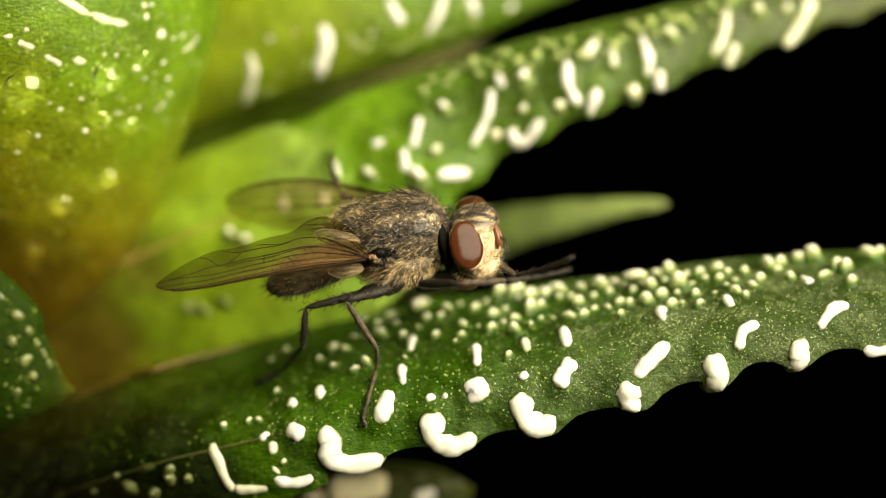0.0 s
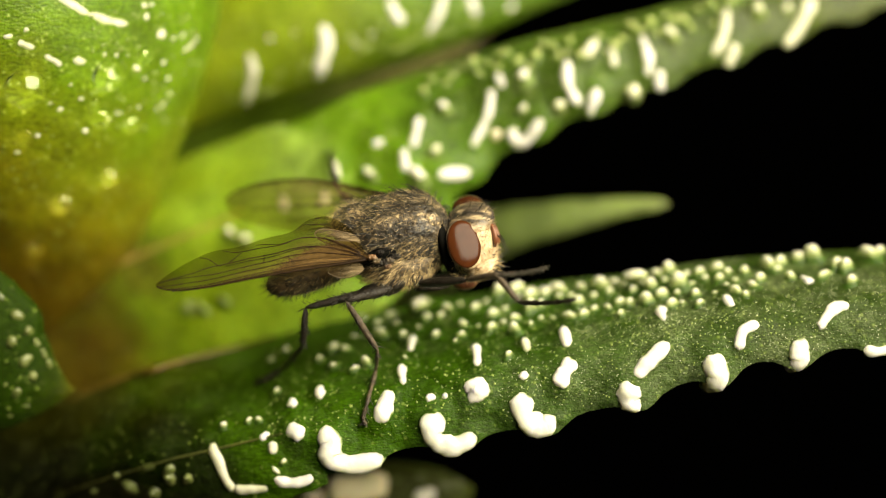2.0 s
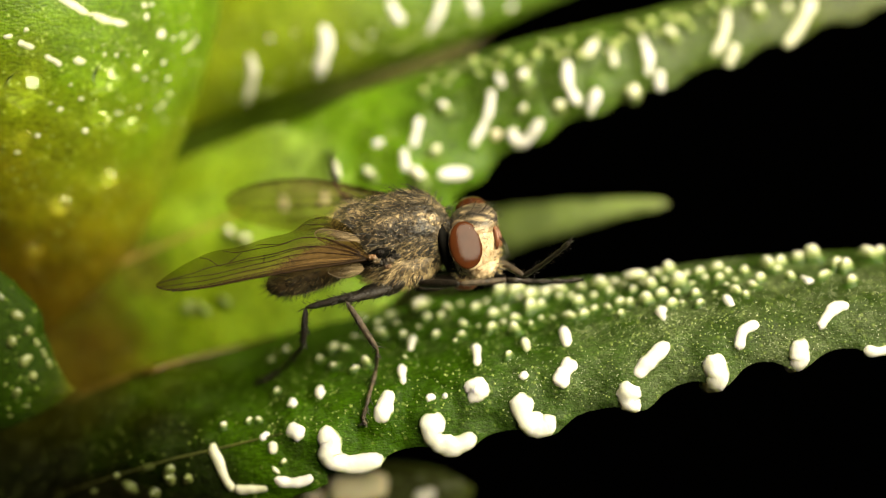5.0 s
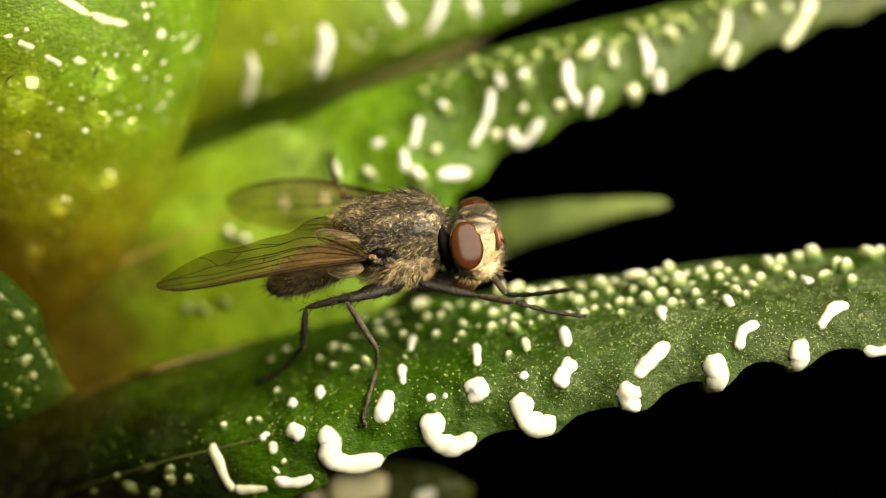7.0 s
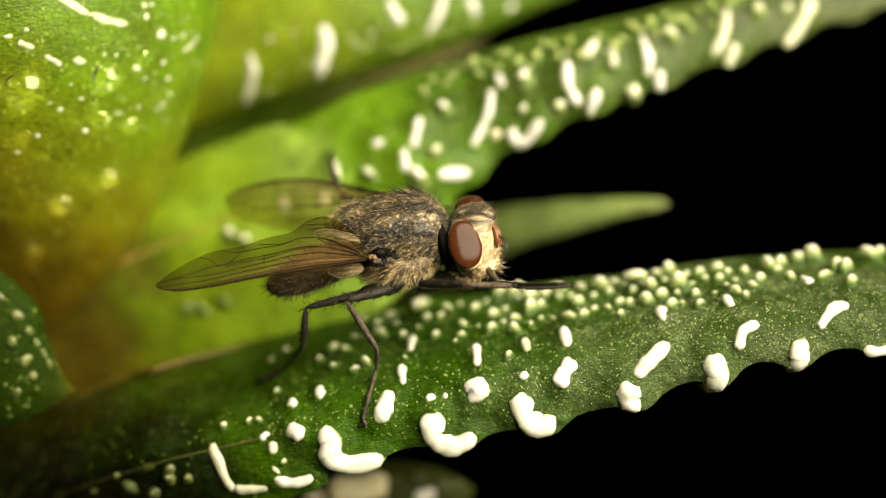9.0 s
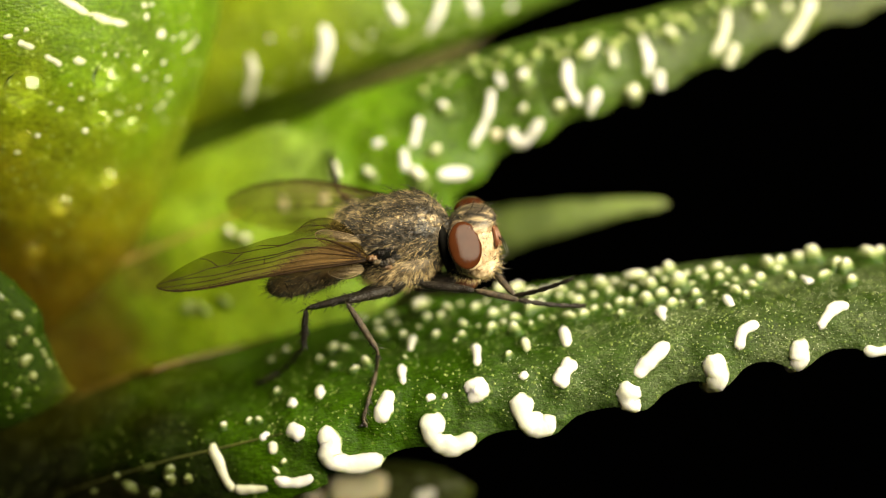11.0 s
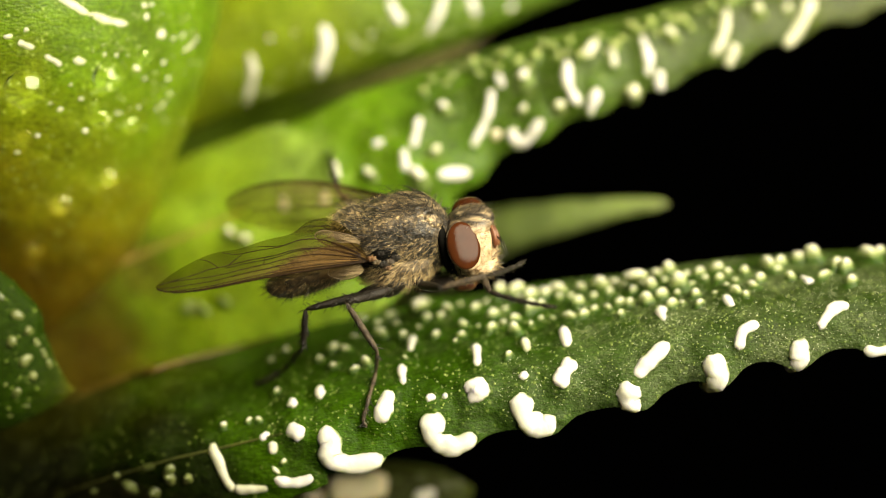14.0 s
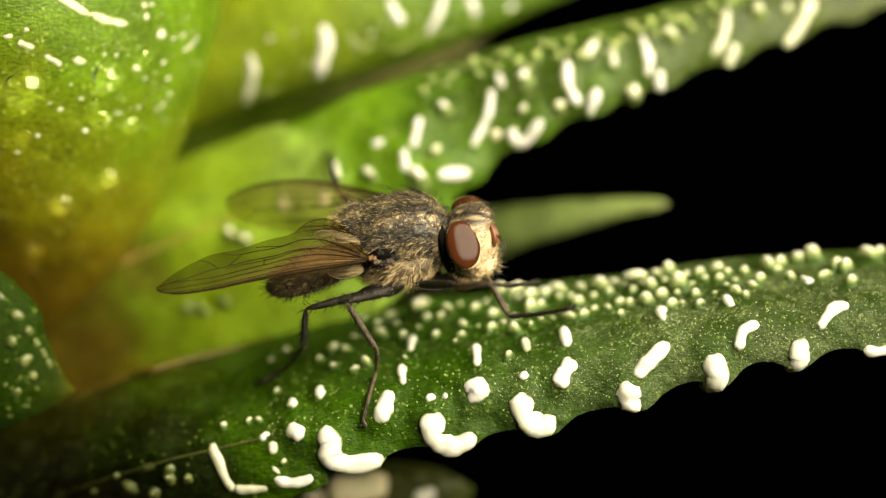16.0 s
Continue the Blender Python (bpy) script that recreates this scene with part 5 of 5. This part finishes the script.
def motions():
    # the forelegs: seconds; near knee, ankle, tip; far ankle, tip, on the plan sheet
    rows = [
        (0.0, 814, 502, 912, 495, 1010, 491, 912, 488, 1013, 468), (0.1, 845, 506, 896, 522, 1030, 550, 896, 517, 1004, 519),
        (0.2, 824, 499, 912, 488, 1025, 488, 912, 483, 1013, 459), (0.3, 845, 506, 917, 529, 1030, 553, 901, 519, 1010, 512),
        (0.4, 824, 509, 912, 514, 999, 535, 881, 504, 984, 514), (0.5, 839, 512, 917, 533, 1032, 561, 912, 524, 1008, 504),
        (0.6, 824, 509, 912, 519, 1010, 540, 881, 502, 979, 524), (0.7, 839, 512, 917, 533, 1028, 560, 910, 522, 1010, 504),
        (0.8, 778, 499, 860, 488, 968, 459, 855, 432, 943, 383), (0.9, 834, 499, 912, 473, 999, 483, 901, 468, 1010, 447),
        (1.0, 778, 529, 865, 471, 968, 452, 865, 462, 994, 437), (1.1, 845, 504, 901, 457, 1012, 437, 912, 483, 1010, 468),
        (1.2, 803, 514, 865, 478, 960, 473, 876, 478, 979, 452), (1.3, 803, 502, 865, 478, 963, 480, 876, 478, 1004, 468),
        (1.4, 824, 502, 906, 488, 1020, 488, 896, 478, 1025, 442), (1.5, 803, 504, 865, 488, 958, 491, 876, 499, 968, 535),
        (1.6, 783, 504, 860, 481, 932, 478, 867, 502, 958, 537), (1.7, 803, 502, 865, 478, 948, 471, 886, 537, 999, 568),
        (1.8, 783, 504, 860, 481, 932, 476, 867, 506, 953, 545), (1.9, 803, 504, 865, 478, 948, 460, 876, 535, 979, 576),
        (2.0, 824, 495, 881, 486, 968, 488, 919, 535, 1010, 543), (2.1, 845, 502, 906, 488, 1012, 512, 963, 491, 1035, 439),
        (2.2, 876, 491, 948, 481, 1030, 499, 943, 478, 1030, 413), (2.3, 845, 499, 948, 488, 1030, 504, 943, 483, 984, 465),
        (2.4, 814, 502, 927, 493, 1041, 509, 927, 488, 1013, 439), (2.5, 845, 502, 927, 506, 1035, 526, 886, 493, 999, 499),
        (2.6, 824, 502, 927, 506, 1035, 526, 917, 499, 1020, 483), (2.7, 839, 514, 917, 533, 1032, 560, 901, 522, 1015, 524),
        (2.8, 845, 506, 917, 524, 1015, 543, 886, 509, 999, 535), (2.9, 845, 509, 912, 524, 1027, 558, 906, 524, 1020, 519),
        (3.0, 845, 506, 922, 524, 1018, 545, 886, 509, 989, 535), (3.1, 839, 509, 912, 524, 1028, 566, 906, 524, 1020, 522),
        (3.2, 839, 512, 927, 529, 1025, 547, 922, 519, 1030, 501), (3.3, 824, 504, 912, 524, 1004, 537, 932, 514, 1035, 481),
        (3.4, 845, 495, 906, 502, 968, 514, 943, 512, 1030, 478), (3.5, 824, 495, 881, 486, 974, 478, 886, 483, 974, 468),
        (3.6, 803, 495, 886, 491, 974, 486, 906, 457, 994, 426), (3.7, 834, 495, 886, 486, 987, 480, 891, 471, 963, 442),
        (3.8, 824, 495, 886, 488, 984, 493, 896, 468, 970, 450), (3.9, 834, 495, 896, 491, 999, 493, 896, 483, 960, 466),
        (4.0, 819, 495, 876, 483, 943, 476, 881, 488, 943, 480), (4.1, 845, 502, 912, 499, 1010, 507, 912, 491, 974, 468),
        (4.2, 845, 502, 917, 495, 1020, 506, 912, 483, 982, 462), (4.4, 839, 509, 912, 524, 1028, 566, 906, 524, 1020, 522),
        (4.6, 824, 502, 927, 506, 1035, 526, 917, 499, 1020, 483), (4.8, 839, 512, 917, 533, 1032, 561, 912, 524, 1008, 504),
        (5.0, 814, 502, 927, 493, 1041, 509, 927, 488, 1013, 439), (5.2, 839, 514, 917, 533, 1032, 560, 901, 522, 1015, 524),
        (5.4, 824, 499, 912, 488, 1025, 488, 912, 483, 1013, 459), (5.6, 839, 512, 917, 533, 1028, 560, 910, 522, 1010, 504),
        (5.8, 824, 502, 927, 506, 1035, 526, 917, 499, 1020, 483), (6.0, 845, 509, 917, 524, 1027, 553, 906, 519, 1015, 514),
        (6.3, 845, 506, 917, 504, 1046, 521, 937, 493, 997, 462), (6.4, 814, 499, 932, 491, 1046, 491, 932, 483, 1006, 429),
        (6.5, 845, 509, 917, 519, 1035, 545, 886, 504, 999, 502), (6.6, 824, 502, 912, 504, 1010, 514, 881, 493, 979, 499),
        (6.7, 834, 509, 917, 527, 1035, 553, 909, 516, 1010, 504), (6.8, 845, 519, 917, 535, 1033, 574, 899, 524, 1004, 532),
        (6.9, 834, 502, 912, 502, 1025, 516, 917, 488, 1020, 471), (7.0, 845, 524, 912, 535, 1030, 573, 896, 522, 1010, 524),
        (7.1, 824, 502, 917, 495, 1025, 491, 912, 488, 1018, 466), (7.2, 839, 509, 901, 521, 1022, 550, 896, 516, 1004, 509),
        (7.3, 803, 495, 860, 486, 963, 465, 860, 442, 943, 383), (7.4, 814, 499, 912, 491, 1015, 483, 906, 485, 1018, 468),
        (7.5, 829, 495, 886, 468, 1004, 454, 891, 462, 1004, 447), (7.6, 814, 499, 881, 476, 989, 442, 886, 473, 979, 447),
        (7.7, 803, 495, 886, 491, 1004, 486, 901, 468, 1015, 442), (7.8, 824, 495, 891, 488, 994, 478, 881, 473, 970, 439),
        (7.9, 803, 495, 886, 491, 968, 483, 886, 473, 960, 447), (8.0, 839, 493, 891, 478, 989, 471, 881, 478, 948, 440),
        (8.1, 845, 506, 912, 511, 1030, 533, 912, 504, 974, 495), (8.2, 834, 504, 896, 495, 999, 475, 896, 491, 999, 471),
        (8.3, 834, 506, 912, 491, 1041, 465, 912, 483, 1015, 447), (8.4, 824, 502, 901, 493, 984, 478, 901, 488, 984, 471),
        (8.5, 845, 502, 917, 509, 1041, 533, 912, 495, 1018, 460), (8.6, 845, 495, 922, 480, 1046, 473, 922, 475, 991, 437),
        (8.7, 845, 504, 922, 509, 1046, 532, 917, 495, 1018, 471), (8.8, 845, 514, 917, 535, 1030, 545, 865, 512, 937, 540),
        (8.9, 845, 512, 917, 529, 1041, 548, 912, 521, 1025, 524), (9.0, 824, 504, 912, 506, 1010, 519, 881, 499, 989, 514),
        (9.1, 839, 512, 917, 533, 1035, 555, 912, 521, 1025, 519), (9.2, 834, 502, 912, 493, 1020, 499, 901, 491, 1004, 483),
        (9.4, 839, 512, 917, 533, 1032, 561, 912, 524, 1008, 504), (9.6, 824, 502, 927, 506, 1035, 526, 917, 499, 1020, 483),
        (9.8, 839, 509, 912, 524, 1028, 566, 906, 524, 1020, 522), (10.0, 814, 502, 927, 493, 1041, 509, 927, 488, 1013, 439),
        (10.2, 845, 509, 912, 524, 1027, 558, 906, 524, 1020, 519), (10.4, 834, 502, 912, 502, 1025, 516, 917, 488, 1020, 471),
        (10.6, 839, 514, 917, 533, 1032, 560, 901, 522, 1015, 524), (10.8, 824, 502, 927, 506, 1035, 526, 917, 499, 1020, 483),
        (11.0, 839, 512, 917, 529, 1030, 553, 910, 522, 1010, 504), (11.3, 839, 509, 922, 521, 1030, 535, 963, 514, 1002, 473),
        (11.4, 824, 499, 901, 509, 984, 545, 906, 524, 1002, 486), (11.5, 803, 502, 881, 499, 958, 514, 917, 537, 999, 524),
        (11.6, 834, 499, 896, 499, 979, 506, 922, 529, 999, 509), (11.7, 834, 502, 912, 504, 1010, 509, 917, 499, 1015, 473),
        (11.8, 845, 504, 912, 499, 1030, 514, 912, 493, 1008, 462), (11.9, 824, 504, 922, 519, 1030, 545, 870, 504, 953, 509),
        (12.0, 839, 512, 912, 519, 1030, 540, 901, 514, 997, 478), (12.1, 824, 504, 912, 504, 1010, 524, 927, 522, 1002, 473),
        (12.2, 798, 502, 876, 502, 932, 529, 912, 529, 1004, 486), (12.3, 783, 509, 855, 499, 927, 514, 917, 540, 1010, 524),
        (12.4, 819, 495, 870, 491, 950, 488, 904, 555, 1010, 550), (12.5, 834, 502, 901, 512, 984, 522, 919, 533, 1018, 519),
        (12.6, 834, 506, 927, 514, 1020, 522, 927, 502, 1020, 522), (12.7, 834, 504, 927, 511, 1030, 533, 912, 495, 1008, 480),
        (12.8, 839, 512, 896, 514, 1010, 545, 874, 502, 968, 533), (12.9, 798, 499, 881, 506, 984, 514, 901, 478, 984, 457),
        (13.0, 783, 502, 865, 502, 968, 499, 896, 493, 989, 478), (13.1, 809, 504, 870, 488, 963, 514, 901, 493, 1015, 457),
        (13.2, 762, 495, 845, 502, 937, 514, 906, 478, 989, 442), (13.3, 803, 506, 876, 495, 958, 524, 896, 483, 968, 509),
        (13.4, 772, 509, 850, 493, 937, 475, 876, 493, 984, 499), (13.5, 814, 504, 886, 499, 968, 524, 912, 514, 963, 540),
        (13.6, 778, 504, 855, 488, 927, 485, 881, 502, 984, 514), (13.7, 762, 502, 845, 504, 948, 495, 912, 468, 1010, 432),
        (13.8, 783, 502, 860, 483, 927, 473, 867, 514, 984, 547), (13.9, 788, 506, 860, 506, 958, 509, 901, 493, 1010, 468),
        (14.0, 778, 506, 860, 485, 930, 475, 867, 514, 974, 552), (14.1, 803, 506, 865, 488, 950, 473, 886, 550, 999, 586),
        (14.2, 824, 502, 881, 499, 968, 504, 922, 535, 999, 581), (14.3, 829, 509, 896, 519, 999, 542, 937, 535, 999, 586),
        (14.4, 845, 509, 917, 521, 1025, 552, 927, 514, 1035, 488), (14.5, 845, 509, 912, 519, 1037, 560, 901, 516, 1010, 493),
        (14.6, 824, 504, 901, 499, 989, 493, 860, 488, 984, 475), (14.7, 845, 506, 917, 514, 1037, 540, 917, 504, 1015, 471),
        (14.8, 845, 509, 912, 521, 1035, 555, 901, 509, 1004, 488), (14.9, 834, 502, 917, 491, 1010, 486, 896, 478, 989, 454),
        (15.0, 845, 509, 912, 521, 1035, 557, 891, 509, 997, 488), (15.1, 839, 506, 917, 522, 1025, 540, 922, 519, 1015, 488),
        (15.2, 822, 504, 884, 523, 981, 547, 911, 547, 1016, 539), (15.3, 837, 508, 915, 532, 1012, 544, 923, 532, 1023, 523),
        (15.4, 845, 510, 930, 523, 1031, 544, 930, 513, 1027, 485), (15.5, 845, 504, 923, 512, 1035, 528, 908, 494, 1004, 483),
        (15.6, 842, 512, 923, 532, 1031, 560, 884, 519, 992, 508), (15.7, 842, 510, 923, 527, 1031, 543, 908, 516, 1012, 491),
        (15.8, 814, 504, 895, 523, 989, 548, 908, 535, 1008, 508), (15.9, 822, 508, 895, 527, 992, 547, 915, 539, 1023, 516),
        (16.0, 806, 501, 872, 501, 954, 510, 903, 562, 1012, 554),
    ]
    near = [[], [], []]
    far = [[], [], []]
    for t, ku, kv, au, av, tu, tv, fu, fv, gu, gv in rows:
        k = reach(HIP_NEAR, (ku, kv), THIGH, -1)
        a = reach(k, (au, av), SHIN, -1)
        e = reach(a, (tu, tv), FOOT, 1)
        for seg, p, q in zip(near, (HIP_NEAR, k, a), (k, a, e)):
            seg.append((t, span(p, q)))
        k = reach(HIP_FAR, (0.5 * fu + 410, 0.4 * fv + 262), THIGH, -1)
        a = reach(k, (fu, fv), SHIN, -1)
        e = reach(a, (gu, gv), FOOT, -1)
        for seg, p, q in zip(far, (HIP_FAR, k, a), (k, a, e)):
            seg.append((t, span(p, q)))
    for ob, keys in zip(NEAR_LEG + FAR_LEG, near + far):
        walk(ob, keys)
    # the head: seconds, shift right and up in hundredths of a mm, nod in degrees
    nods = [(0, 3, 0, 1), (0.5, 0, 0, 0), (0.8, 0, 0, 0), (0.9, 0, -2, 1), (1.0, 0, -18, 20), (1.1, 0, -16, 16), (1.2, -8, 0, 0), (1.3, -3, 0, 0), (1.5, -8, 0, -2),
            (1.7, -2, 0, 0), (1.9, -8, 0, -2), (2.1, 0, 0, 0), (2.5, -2, 0, 0), (3.0, -2, 0, 0), (3.5, -7, 0, -1), (4.2, -4, 0, 0), (6.3, 6, 0, 3), (7.0, 5, 0, 3), (7.5, -5, 0, -1),
            (8.0, -3, 0, 0), (9.0, 0, 0, 0), (11.5, -2, 0, 0), (12.0, 0, -2, 0), (13.0, 0, 0, 0), (14.0, -5, 0, -1), (15.0, -3, 0, 0), (16.0, -6, 2, -1)]
    rest = NECK
    walk(head, [(t, Matrix.Translation(rest + Vector((x, 0, z)) * 1e-5) @ pose(0, 0, 0, 0, nod, 0)) for t, x, z, nod in nods])
    # the body settles a little
    walk(fly, [(0.0, pose(0, 0, 0)), (9.2, pose(0, 0, 0)), (11.4, pose(0.00001, 0, -0.00003)), (14.2, pose(0, 0, -0.00004)), (16.0, pose(0, 0, -0.00003))])
    hinge = near_wing.location.copy()
    walk(near_wing, [(t, Matrix.Translation(hinge) @ pose(0, 0, 0, 0, a, 0)) for t, a in ((0, 0), (9.2, 0), (11.4, 0.0), (14, -0.15), (14.5, -0.6), (15, -0.4), (16, -0.6))])


motions()
